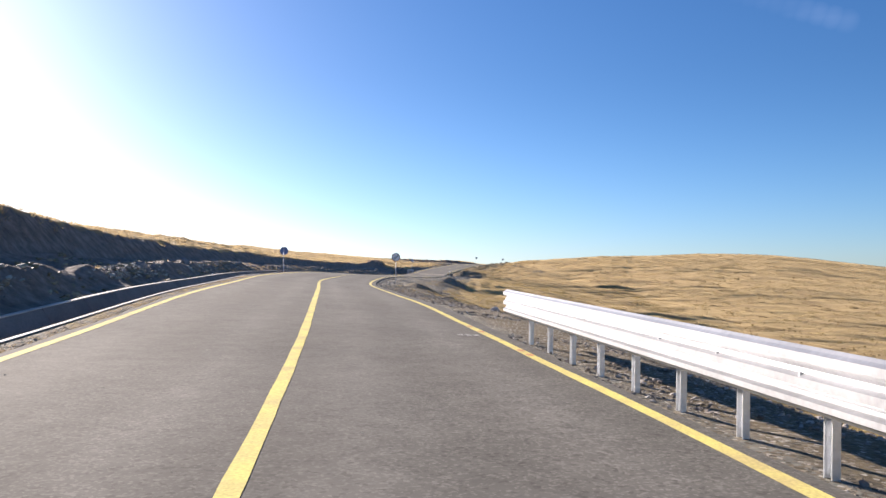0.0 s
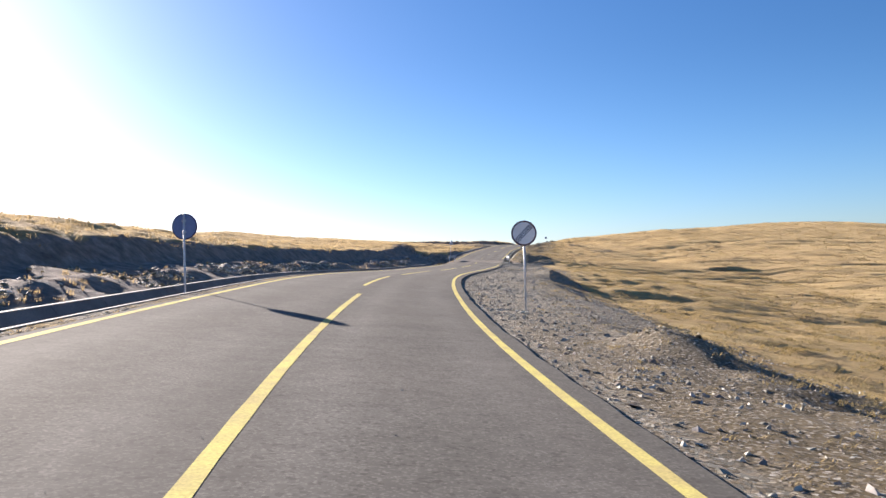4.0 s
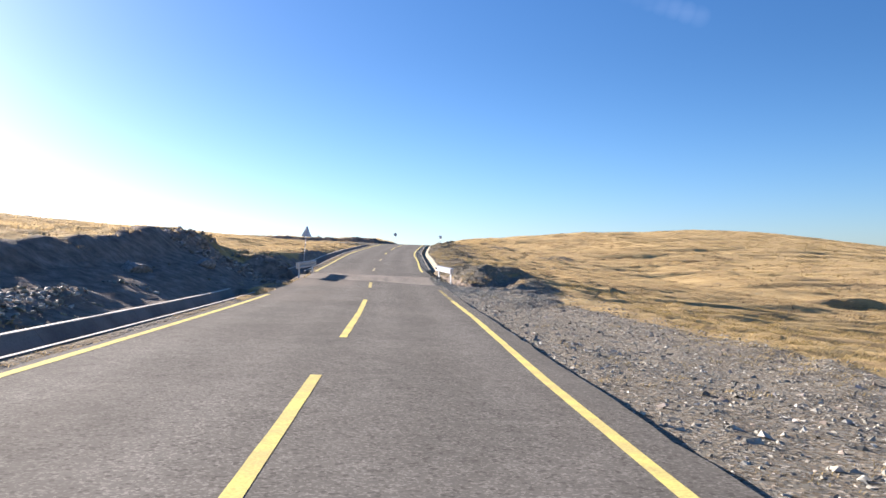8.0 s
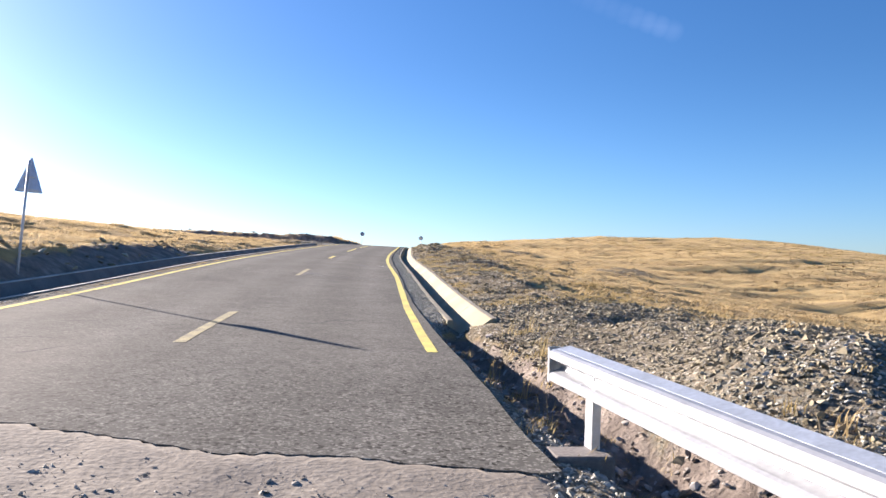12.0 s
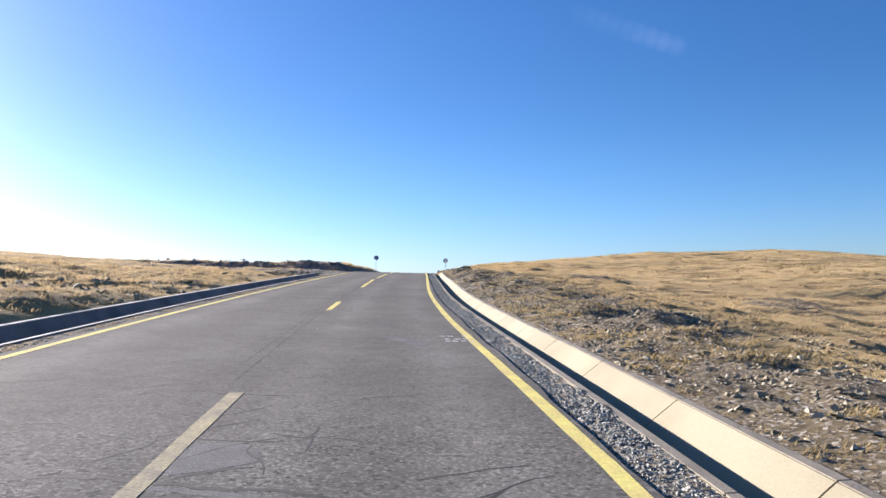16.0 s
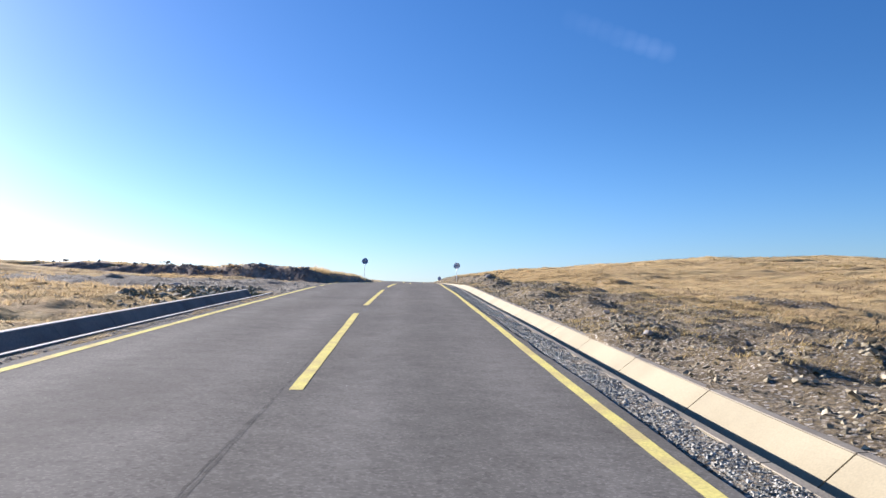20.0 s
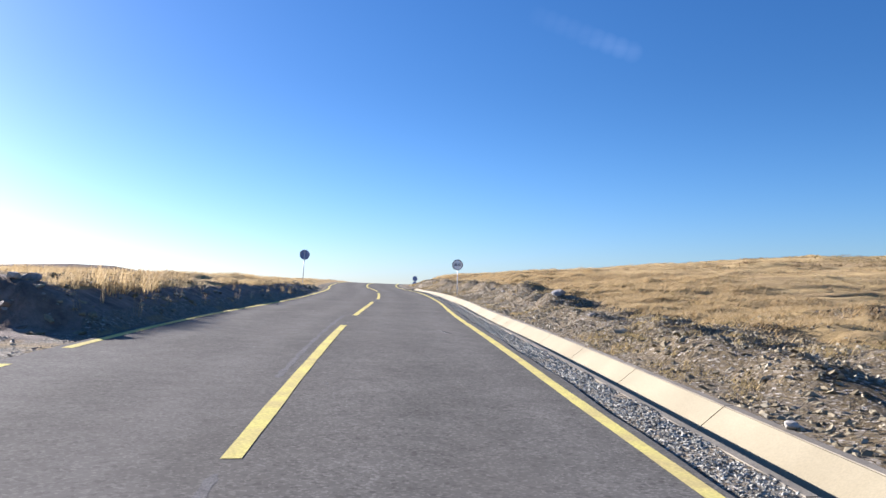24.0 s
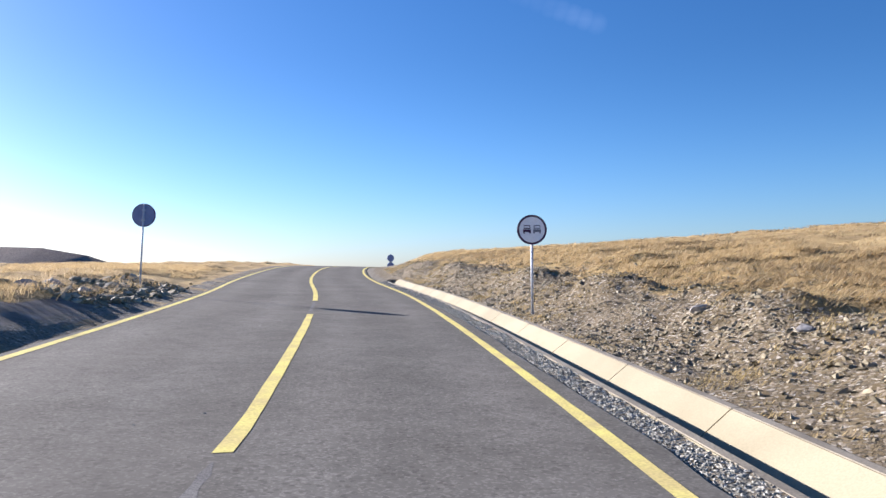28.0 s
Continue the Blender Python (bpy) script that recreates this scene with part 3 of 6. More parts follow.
RAIL_END = material("white_painted_steel", (0.80, 0.81, 0.84), 0.5, 0.0, vary=0.04, scale=3, fine=30, bump=0.02)
CAP_STEEL = material("frosted_blue_grey_steel", (0.40, 0.44, 0.50), 0.5, 0.4, vary=0.08, scale=6, fine=40, bump=0.05)
POLE = material("pale_grey_pole", (0.60, 0.61, 0.64), 0.5, 0.2, vary=0.05, scale=2, fine=25, bump=0.02)
SIGN_BACK = material("sign_back_grey", (0.20, 0.26, 0.46), 0.5, 0.2, vary=0.05, scale=3, fine=20, bump=0.0)
SIGN_PALE = material("sign_back_pale", (0.50, 0.60, 0.78), 0.45, 0.25, vary=0.05, scale=3, fine=20, bump=0.0)
SIGN_WHITE = material("sign_white", (0.90, 0.90, 0.93), 0.5, vary=0.03, scale=3, fine=20, bump=0.0)
SIGN_RIM = material("sign_dark_rim", (0.07, 0.03, 0.07), 0.5, vary=0.03, scale=3, fine=20, bump=0.0)
SIGN_GREY = material("sign_symbol_grey", (0.20, 0.21, 0.25), 0.5, vary=0.03, scale=3, fine=20, bump=0.0)
STONE = material("grey_schist", (0.27, 0.26, 0.25), 0.8, vary=0.25, scale=2.0, fine=14, bump=0.4, second=(0.20, 0.185, 0.17))


def ground_material():
    """Dry grass with gravel and bare earth where the masks put them."""
    m = bpy.data.materials.new("dry_grass_and_gravel")
    m.use_nodes = True
    n, l = m.node_tree.nodes, m.node_tree.links
    b = n["Principled BSDF"]
    b.inputs["Roughness"].default_value = 0.95
    b.inputs["Specular IOR Level"].default_value = 0.1
    b.inputs["Sheen Roughness"].default_value = 0.6
    b.inputs["Sheen Tint"].default_value = (0.62, 0.46, 0.25, 1)
    tc = n.new("ShaderNodeTexCoord")

    def tex(scale, detail=5, stretch=None, rough_=0.55):
        t = n.new("ShaderNodeTexNoise")
        t.inputs["Scale"].default_value, t.inputs["Detail"].default_value, t.inputs["Roughness"].default_value = scale, detail, rough_
        if stretch:
            mp = n.new("ShaderNodeMapping")
            mp.inputs["Scale"].default_value = stretch
            mp.inputs["Rotation"].default_value = (0, 0, 0.5)
            l.new(tc.outputs["Object"], mp.inputs["Vector"])
            l.new(mp.outputs["Vector"], t.inputs["Vector"])
        else:
            l.new(tc.outputs["Object"], t.inputs["Vector"])
        return t

    def ramp(src, stops):
        r = n.new("ShaderNodeValToRGB")
        e = r.color_ramp.elements
        e[0].position, e[0].color = stops[0][0], (*stops[0][1], 1)
        e[1].position, e[1].color = stops[-1][0], (*stops[-1][1], 1)
        for p, c in stops[1:-1]:
            k = e.new(p)
            k.color = (*c, 1)
        l.new(src, r.inputs["Fac"])
        return r.outputs["Color"]

    def mix(a, c, fac):
        x = n.new("ShaderNodeMix")
        x.data_type = "RGBA"
        l.new(a, x.inputs["A"]), l.new(c, x.inputs["B"]), l.new(fac, x.inputs["Factor"])
        return x.outputs["Result"]
    grass_big = ramp(tex(0.09, 6, (1, 2.2, 1)).outputs["Fac"], [(0.30, (0.155, 0.102, 0.048)), (0.45, (0.265, 0.19, 0.076)), (0.58, (0.33, 0.245, 0.104)), (0.72, (0.19, 0.15, 0.066))])
    grass_fine = ramp(tex(1.1, 8, (1, 3.0, 1), 0.7).outputs["Fac"], [(0.34, (0.125, 0.08, 0.04)), (0.47, (0.275, 0.20, 0.084)), (0.62, (0.41, 0.31, 0.145))])
    half = n.new("ShaderNodeValue")
    half.outputs[0].default_value = 0.55
    grass = mix(grass_big, grass_fine, half.outputs[0])
    streak_map = n.new("ShaderNodeMapping")
    streak_map.vector_type = "TEXTURE"
    streak_map.inputs["Rotation"].default_value, streak_map.inputs["Scale"].default_value = (0, 0, -0.22), (8, 1, 1)
    l.new(tc.outputs["Object"], streak_map.inputs["Vector"])
    streak = n.new("ShaderNodeTexNoise")
    streak.inputs["Scale"].default_value, streak.inputs["Detail"].default_value = 0.9, 5
    l.new(streak_map.outputs["Vector"], streak.inputs["Vector"])
    worn = n.new("ShaderNodeMapRange")
    for k, v in zip(("From Min", "From Max", "To Min", "To Max"), (0.50, 0.62, 0.0, 0.75)):
        worn.inputs[k].default_value = v
    l.new(streak.outputs["Fac"], worn.inputs["Value"])
    umber = n.new("ShaderNodeRGB")
    umber.outputs[0].default_value = (0.18, 0.128, 0.07, 1)
    grass = mix(grass, umber.outputs[0], worn.outputs["Result"])
    bleach = n.new("ShaderNodeMapRange")
    for k, v in zip(("From Min", "From Max", "To Min", "To Max"), (0.46, 0.36, 0.0, 0.5)):
        bleach.inputs[k].default_value = v
    l.new(streak.outputs["Fac"], bleach.inputs["Value"])
    pale = n.new("ShaderNodeRGB")
    pale.outputs[0].default_value = (0.46, 0.355, 0.165, 1)
    grass = mix(grass, pale.outputs[0], bleach.outputs["Result"])
    soil = ramp(tex(1.3, 9, None, 0.75).outputs["Fac"], [(0.32, (0.10, 0.076, 0.042)), (0.5, (0.175, 0.136, 0.078)), (0.68, (0.255, 0.203, 0.124))])
    cell = n.new("ShaderNodeTexVoronoi")
    cell.inputs["Scale"].default_value = 30
    l.new(tc.outputs["Object"], cell.inputs["Vector"])
    sepc = n.new("ShaderNodeSeparateColor")
    l.new(cell.outputs["Color"], sepc.inputs["Color"])
    pebble = ramp(sepc.outputs["Red"], [(0.0, (0.10, 0.085, 0.060)), (0.5, (0.22, 0.182, 0.128)), (0.85, (0.32, 0.275, 0.205)), (1.0, (0.52, 0.48, 0.41))])
    some = n.new("ShaderNodeMath")
    some.operation = "GREATER_THAN"
    some.inputs[1].default_value = 0.45
    l.new(sepc.outputs["Green"], some.inputs[0])
    soil_grey = ramp(tex(1.6, 9, None, 0.75).outputs["Fac"], [(0.32, (0.125, 0.119, 0.098)), (0.5, (0.205, 0.196, 0.163)), (0.68, (0.28, 0.268, 0.227))])
    at_b = n.new("ShaderNodeAttribute")
    at_b.attribute_name = "cover"
    sep_b = n.new("ShaderNodeSeparateColor")
    l.new(at_b.outputs["Color"], sep_b.inputs["Color"])
    soil = mix(soil, soil_grey, sep_b.outputs["Blue"])
    gravel = mix(soil, pebble, some.outputs[0])
    earth = ramp(tex(2.5, 8, None, 0.7).outputs["Fac"], [(0.30, (0.12, 0.10, 0.085)), (0.5, (0.23, 0.19, 0.16)), (0.7, (0.37, 0.32, 0.275))])
    at_ = n.new("ShaderNodeAttribute")
    at_.attribute_name = "cover"
    sep = n.new("ShaderNodeSeparateColor")
    l.new(at_.outputs["Color"], sep.inputs["Color"])
    jit = tex(0.9, 5)

    def mask(ch):
        a = n.new("ShaderNodeMath")
        a.operation = "ADD"
        s = n.new("ShaderNodeMath")
        s.operation = "MULTIPLY_ADD"
        s.inputs[1].default_value, s.inputs[2].default_value = 1.1, -0.55
        l.new(jit.outputs["Fac"], s.inputs[0])
        l.new(sep.outputs[ch], a.inputs[0]), l.new(s.outputs[0], a.inputs[1])
        r = n.new("ShaderNodeMapRange")
        r.inputs["From Min"].default_value, r.inputs["From Max"].default_value = 0.38, 0.62
        l.new(a.outputs[0], r.inputs["Value"])
        return r.outputs["Result"]
    col = mix(mix(grass, earth, mask("Green")), gravel, mask("Red"))
    l.new(col, b.inputs["Base Color"])
    fuzz = n.new("ShaderNodeMapRange")                   # only the grass has a sheen
    fuzz.inputs["To Min"].default_value, fuzz.inputs["To Max"].default_value = 0.5, 0.0
    both = n.new("ShaderNodeMath")
    both.operation, both.use_clamp = "ADD", True
    l.new(mask("Red"), both.inputs[0]), l.new(mask("Green"), both.inputs[1])
    l.new(both.outputs[0], fuzz.inputs["Value"])
    l.new(fuzz.outputs["Result"], b.inputs["Sheen Weight"])
    bp = n.new("ShaderNodeBump")
    bp.inputs["Strength"].default_value, bp.inputs["Distance"].default_value = 0.9, 0.12
    l.new(tex(5.0, 8, None, 0.7).outputs["Fac"], bp.inputs["Height"])
    l.new(bp.outputs["Normal"], b.inputs["Normal"])
    return m


GROUND = ground_material()

# ---- the ground: one sheet to the horizon ----
near = np.concatenate([np.arange(-14, -6.6, 0.3), np.arange(-6.6, -3.5, 0.14), [-3.46, -3.3, -3.2, -3.0, -2.0, 0.0, 2.0, 2.6, 2.74, 2.85, 3.0, 3.13, 3.15], [3.3, 3.45, 3.6, 3.81, 3.83, 3.98], np.arange(4.1, 7, 0.15), np.arange(7, 14, 0.3)])
far = 14 * np.exp(np.linspace(0.02, 5.4, 62))
U = np.unique(np.round(np.concatenate([-far, near, far, [-4.18, -4.14, -4.12, -3.48]]), 3))
Y = np.concatenate([-60 - 20 * np.exp(np.linspace(4.5, 0, 12)), np.arange(-60, 118, 0.4), np.arange(118, 134, 0.2), np.arange(134, 198, 0.4), np.arange(198, 224, 0.2), np.arange(224, 275, 0.4), 275 + 0.6 * (np.exp(np.linspace(0.1, 8.4, 60)) - 1)])
UU, YY = np.meshgrid(U, Y)
ZZ = ground_z(UU, YY)
co = np.stack([xc(YY) + UU, YY, ZZ], -1).reshape(-1, 3)
ids = np.arange(len(Y) * len(U)).reshape(len(Y), len(U))
quads = np.stack([ids[:-1, :-1], ids[:-1, 1:], ids[1:, 1:], ids[1:, :-1]], -1).reshape(-1, 4)
ground = big_mesh("ground", co, quads, GROUND)
tagged(ground, "dry golden upland grass with gravel verges and bare earth", "ground", kind="structure")


def cover(u, y):
    """Masks: gravel, bare earth."""
    rim_r = glide([(-60, 5.4), (10, 5.6), (25, 5.8), (36, 6.8), (60, 8.0), (85, 8.6), (105, 8.2), (114, 7.0), (124, 8.5), (132, 7.5), (140, 6.0), (155, 8.5), (170, 9.5), (190, 9.0), (215, 7.2), (235, 6.5), (260, 6.0), (500, 5)], y)
    g = np.where(u > 0, 1 - step(rim_r - 0.9, rim_r + 0.9, u), 0)
    thin = step(128, 140, y) * step(4.6, 6.5, u)
    g = g - 0.32 * thin
    strip = np.where((u < 0) & (u > -3.7), 0.62, 0)
    side = step(184, 189, y) * (1 - step(197, 201, y)) * step(3.0, 3.4, -u) * (1 - step(14, 22, -u))
    g = np.maximum(np.maximum(g, strip), side)
    yb = np.where(y > 198, np.maximum(198, y - 0.8 * np.clip(-u - 4.5, 0, 25)), y)
    bank = step(3.6, 4.2, -u) * (1 - step(glide([(-60, 8.1), (100, 8.1), (112, 8.2), (124, 8.2), (130, 5.5), (145, 5.2), (500, 5)], y) - 0.4, glide([(-60, 8.1), (100, 8.1), (112, 8.2), (124, 8.2), (130, 5.5), (145, 5.2), (500, 5)], y) + 0.5, -u)) * (1 - 0.96 * step(142, 158, y)) + 0.9 * step(198.2, 200, yb) * (1 - step(201.2 + 40 * (u > -4.3), 201.9 + 40 * (u > -4.3), yb)) * (1 - step(228, 236, y)) * step(3.2, 3.5, -u) * (1 - step(24, 30, -u))
    e = np.clip(bank, 0, 1)
    pit = np.where(u > 0, np.minimum(trench(u, y) * 4, 1.2), step(119, 121, y) * (1 - step(126, 128, y)) * step(3.4, 3.8, -u) * (1 - step(7, 9, -u)))
    g = np.where((u > 0) & (pit > 0.5), g * 0.2, g)
    e = np.maximum(np.maximum(e, pit * 0.8), scars(xc(y) + u, y)[1])
    heath = np.exp(-(((xc(y) + u + 85) / 120) ** 2 + ((y - 470) / 80) ** 2)) + step(700, 780, y)
    for hx, hy, r, h in HEAPS:
        g = np.maximum(g, 0.85 * np.exp(-(((xc(y) + u - hx) / (r * 1.2)) ** 2 + ((y - hy) / (r * 1.7)) ** 2)))
    return g, np.maximum(e, np.minimum(heath * 1.6, 0.95))


g_, e_ = cover(UU, YY)
layer = ground.data.color_attributes.new("cover", "FLOAT_COLOR", "POINT")
layer.data.foreach_set("color", np.stack([g_, e_, np.maximum(step(40, 60, YY) * (1 - step(122, 136, YY)), 1 - step(3.1, 3.4, UU)), g_ * 0 + 1], -1).astype(np.float32).ravel())

# ---- the road: two slabs of asphalt with a broken gap between them ----
def end_a(u):
    return np.interp(u, [-3.2, -1.0, -0.4, 0.1, 0.5, 0.8, 1.2, 1.7, 2.1, 2.8], [123.1, 121.95, 121.75, 121.7, 121.45, 121.1, 120.65, 120.25, 119.97, 119.6]) + 0.05 * fbm(u * 2.2, u * 0, 31, 5)


def end_b(u):
    return np.interp(u, [-3.2, -2.4, -1.66, -0.84, 0.06, 1.33, 2.8], [126.85, 126.55, 126.4, 126.12, 125.78, 125.3, 124.8]) + 0.14 * fbm(u * 2.2, u * 0, 33, 5) + 0.06 * rough(np.asarray(u) * 13, np.asarray(u) * 0, 35)


def slab(name, y0, y1, step_y, label):
    us = np.concatenate([[ASPH_L - 0.05], np.linspace(ASPH_L, 2.78, 90), [2.83]])
    n = int((min(y1, 300) - max(y0, -60)) / step_y)
    s = np.linspace(0, 1, n)[:, None]
    a = end_a(us)[None] * 0 + y0 if y0 < 100 else end_b(us)[None]
    b = end_a(us)[None] if y1 < 130 else us[None] * 0 + y1
    yy = a + (b - a) * s
    uu = np.broadcast_to(us[None], yy.shape).copy()
    ragged = 0.035 * fbm(yy[:, :1] * 1.7, yy[:, :1] * 0 + (1 if y0 < 100 else 7), 41)
    uu[:, :2] -= ragged
    uu[:, -14:] += ((asphalt_right(yy[:, -1:]) - 2.78) * np.linspace(0, 1, 13)[None])[:, [*range(13), 12]]
    uu[:, -2:] += 0.035 * fbm(yy[:, -1:] * 1.5, yy[:, -1:] * 0, 43)
    zz = zroad(uu, yy) 
    zz[:, 0] -= 0.10
    zz[:, -1] -= 0.10
    row = lambda k: np.stack([xc(yy[k]) + uu[k], yy[k], zz[k] - 0.10], -1)
    top = np.stack([xc(yy) + uu, yy, zz], -1)
    full = np.concatenate([row(0)[None], top, row(-1)[None]])
    r, c = full.shape[:2]
    k = np.arange(r * c).reshape(r, c)
    q = np.stack([k[:-1, :-1], k[:-1, 1:], k[1:, 1:], k[1:, :-1]], -1).reshape(-1, 4)
    ob = big_mesh(name, full.reshape(-1, 3), q, ASPHALT, False)
    wide = np.concatenate([uu[:1], uu, uu[-1:]])
    along = np.concatenate([yy[:1], yy, yy[-1:]])
    tracks = sum(np.exp(-((wide - w) / 0.33) ** 2) for w in (-2.3, -0.75, 0.6, 1.95))
    mark = ob.data.attributes.new("band", "FLOAT", "POINT")
    mark.data.foreach_set("value", (tracks * (0.6 + 0.4 * rough(wide / 0.7, along / 9, 55))).astype(np.float32).ravel())
    left = np.exp(-((along - 121) / 9) ** 2) * (0.50 * (1 - step(-1.5, 0.4, wide))) + 0.06
    mark = ob.data.attributes.new("coarse", "FLOAT", "POINT")
    mark.data.foreach_set("value", (0.38 + 0.25 * step(60, 95, along) * (1 - step(134, 142, along)) + 0.5 * step(100, 110, along) * (1 - step(124, 130, along)) * step(-1.5, 0.3, wide) + 0.12 * rough(wide, along / 6, 58) + 0.45 * np.exp(-((along - 142.2) / 1.3) ** 2)).astype(np.float32).ravel())
    mark = ob.data.attributes.new("dust", "FLOAT", "POINT")
    mark.data.foreach_set("value", np.clip(left * (0.75 + 0.6 * fbm(wide / 0.8, along / 3.0, 57, 3)), 0, 0.7).astype(np.float32).ravel())
    return tagged(ob, label, "road", kind="structure")


slab("road", -60.0, 122.0, 0.6, "worn grey asphalt road with yellow lines on a mountain pass")
slab("road_beyond", 126.0, 420.0, 0.4, "grey asphalt road climbing past the washed-out strip")


def stripe(name, u, y0, y1, width=0.122, worn=0.0, parent=None, mat=None):
    n = max(2, int((y1 - y0) / 0.5))
    ys = np.linspace(y0, y1, n)
    us = np.array([-0.5, -0.17, 0.17, 0.5]) * width
    yy = np.repeat(ys[:, None], 4, 1)
    uu = (u(yy) if callable(u) else u) + us[None] + 0.006 * rough(yy * 2.1 + us[None] * 50, yy * 0, 61)
    top = np.stack([xc(yy) + uu, yy, zroad(uu, yy) + 0.003], -1)
    k = np.arange(n * 4).reshape(n, 4)
    q = np.stack([k[:-1, :-1], k[:-1, 1:], k[1:, 1:], k[1:, :-1]], -1).reshape(-1, 4)
    return tagged(big_mesh(name, top.reshape(-1, 3), q, mat or YELLOW, False), "yellow painted line on the asphalt", "road marking", "yellow road lines", "structure")


stripe("road_marking", line_right, -60, 111.4)
WORN_YELLOW = material("worn_yellow_paint", (0.44, 0.37, 0.13), 0.9, vary=0.3, scale=9, fine=50, bump=0.15, second=(0.15, 0.14, 0.12), spec=0.05)
stripe("road_marking", line_right, 111.42, 116.6, 0.11, mat=WORN_YELLOW)
stripe("road_marking", line_right, 129.0, 330)
stripe("road_marking", EDGE_L, -60, 112.0)
stripe("road_marking", EDGE_L, 127.6, 191.3)
stripe("road_marking", EDGE_L, 192.7, 194.1)
stripe("road_marking", EDGE_L, 195.5, 196.7)
stripe("road_marking", EDGE_L, 198.1, 330)
RUBBED_YELLOW = material("rubbed_yellow_paint", (0.62, 0.53, 0.20), 0.9, vary=0.16, scale=6, fine=50, bump=0.15, second=(0.42, 0.37, 0.20), spec=0.05)
FADED_YELLOW = material("faded_yellow_paint", (0.46, 0.40, 0.24), 0.9, vary=0.16, scale=4, fine=45, bump=0.15, second=(0.30, 0.27, 0.20), spec=0.05)
stripe("road_marking", line_mid, -60, 56)
for a, b in [(60.0, 69.2), (72.3, 82.3), (87.1, 96.9), (100.7, 110.8), (117.2, 120.7), (129.3, 132.6), (141.4, 144.5), (154.6, 157.8), (167.0, 176.4), (179.3, 189.6), (193.0, 202.8), (206.3, 216.1), (219.2, 229.0), (232.9, 330)]:
    stripe("road_marking", -0.20 if a < 61 else line_mid, a, b, mat=FADED_YELLOW if 125 < a < 145 else RUBBED_YELLOW if 110 < a < 125 else None)

# ---- the washed-out strip between the slabs, filled with trodden gravel ----
STRIP = material("trodden_gravel", (0.295, 0.258, 0.212), 0.95, vary=0.14, scale=1.6, fine=26, bump=0.35, second=(0.225, 0.198, 0.165), spec=0.1)
su, sy = np.meshgrid(np.arange(-3.5, 3.15, 0.07), np.arange(119.0, 128.3, 0.07))
ruts = -0.009 * sum(np.exp(-((su - w) / 0.16) ** 2) for w in (-1.6, -1.15, 0.35, 0.75, 1.5, 1.9))
sz = zroad(su, sy) - 0.012 + ruts * (0.6 + 0.4 * rough(su * 2, sy / 2, 25)) + 0.007 * fbm(su / 0.35, sy / 0.6, 21, 3)
sz = np.minimum(sz + 0.02 * np.exp(-((sy - end_b(su)) / 0.35) ** 2) + 0.014 * np.exp(-((sy - end_a(su)) / 0.3) ** 2), zroad(su, sy) + 0.004 * rough(su / 0.25, sy / 0.25, 27))
over = np.minimum(np.clip((sy - end_a(su)) / 0.12, -1, 0) + 0, np.clip((end_b(su) - sy) / 0.12, -1, 0))
sz = sz + 0.06 * over - 0.10 * step(2.7, 3.15, np.abs(su))
k = np.arange(su.size).reshape(su.shape)
strip = big_mesh("gravel_strip", np.stack([xc(sy) + su, sy, sz], -1).reshape(-1, 3), np.stack([k[:-1, :-1], k[:-1, 1:], k[1:, 1:], k[1:, :-1]], -1).reshape(-1, 4), STRIP)
tagged(strip, "grey-beige trodden gravel with wheel ruts where the asphalt is washed out", "gravel", kind="structure")

# ---- concrete gutters, laid in two-metre lengths ----
def gutter(name, section, level, y0, y1, label, mat, length=2.0, lips=(), lip_mat=None):
    top = tagged(new(name), label, "gutter", "concrete gutters")
    top.location = at(level, y0)
    y = y0
    while y < y1 - 0.1:
        e = min(y + length, y1)
        ob = sweep(section, np.linspace(y + 0.009, e - 0.009, 3), "gutter_segment", mat, None, level)
        ob.parent = top
        ob.matrix_parent_inverse = Matrix.Translation(-top.location)
        for lip in lips:
            edge = sweep(lip, np.linspace(y + 0.01, e - 0.01, 3), "lip", lip_mat or CONCRETE, None, level)
            edge.parent = ob
            edge.matrix_parent_inverse = Matrix()
        y = e
    return top


RIGHT_SECTION = [(3.12, -0.012), (3.12, -0.7), (3.88, -0.7), (3.88, 0.0), (3.85, 0.024), (3.79, 0.024), (3.37, -0.275), (3.23, -0.275), (3.20, -0.012)]
LIPS_R = ([(3.13, -0.01), (3.13, 0.0), (3.205, 0.0), (3.205, -0.01)], [(3.80, 0.026), (3.80, 0.034), (3.885, 0.034), (3.885, 0.026)])
LIPS = ([(-3.47, 0.002), (-3.47, 0.01), (-3.40, 0.01), (-3.40, 0.002)], [(-4.26, 0.094), (-4.26, 0.108), (-4.155, 0.108), (-4.155, 0.094)])
LEFT_SECTION = [(-4.25, 0.09), (-4.25, -0.7), (-3.40, -0.7), (-3.40, 0.0), (-3.46, 0.0), (-3.52, -0.42), (-3.78, -0.42), (-4.16, 0.09)]
gutter("gutter", RIGHT_SECTION, 2.74, GUT_R[0], GUT_R[1], "pale precast concrete gutter with a sunlit sloping side beside the road", CONCRETE, 2.3, LIPS_R, LIP_DUSTY)
gutter("gutter", LEFT_SECTION, -3.2, GUT_L[0][0], GUT_L[0][1], "concrete gutter in shade at the foot of the bank", CONCRETE_DARK, 2.0, LIPS, LIP_PALE)
gutter("gutter", LEFT_SECTION, -3.2, GUT_L[1][0], GUT_L[1][1], "concrete gutter in shade below the grassy bank", CONCRETE_DARK, 2.0, LIPS, LIP_PALE)


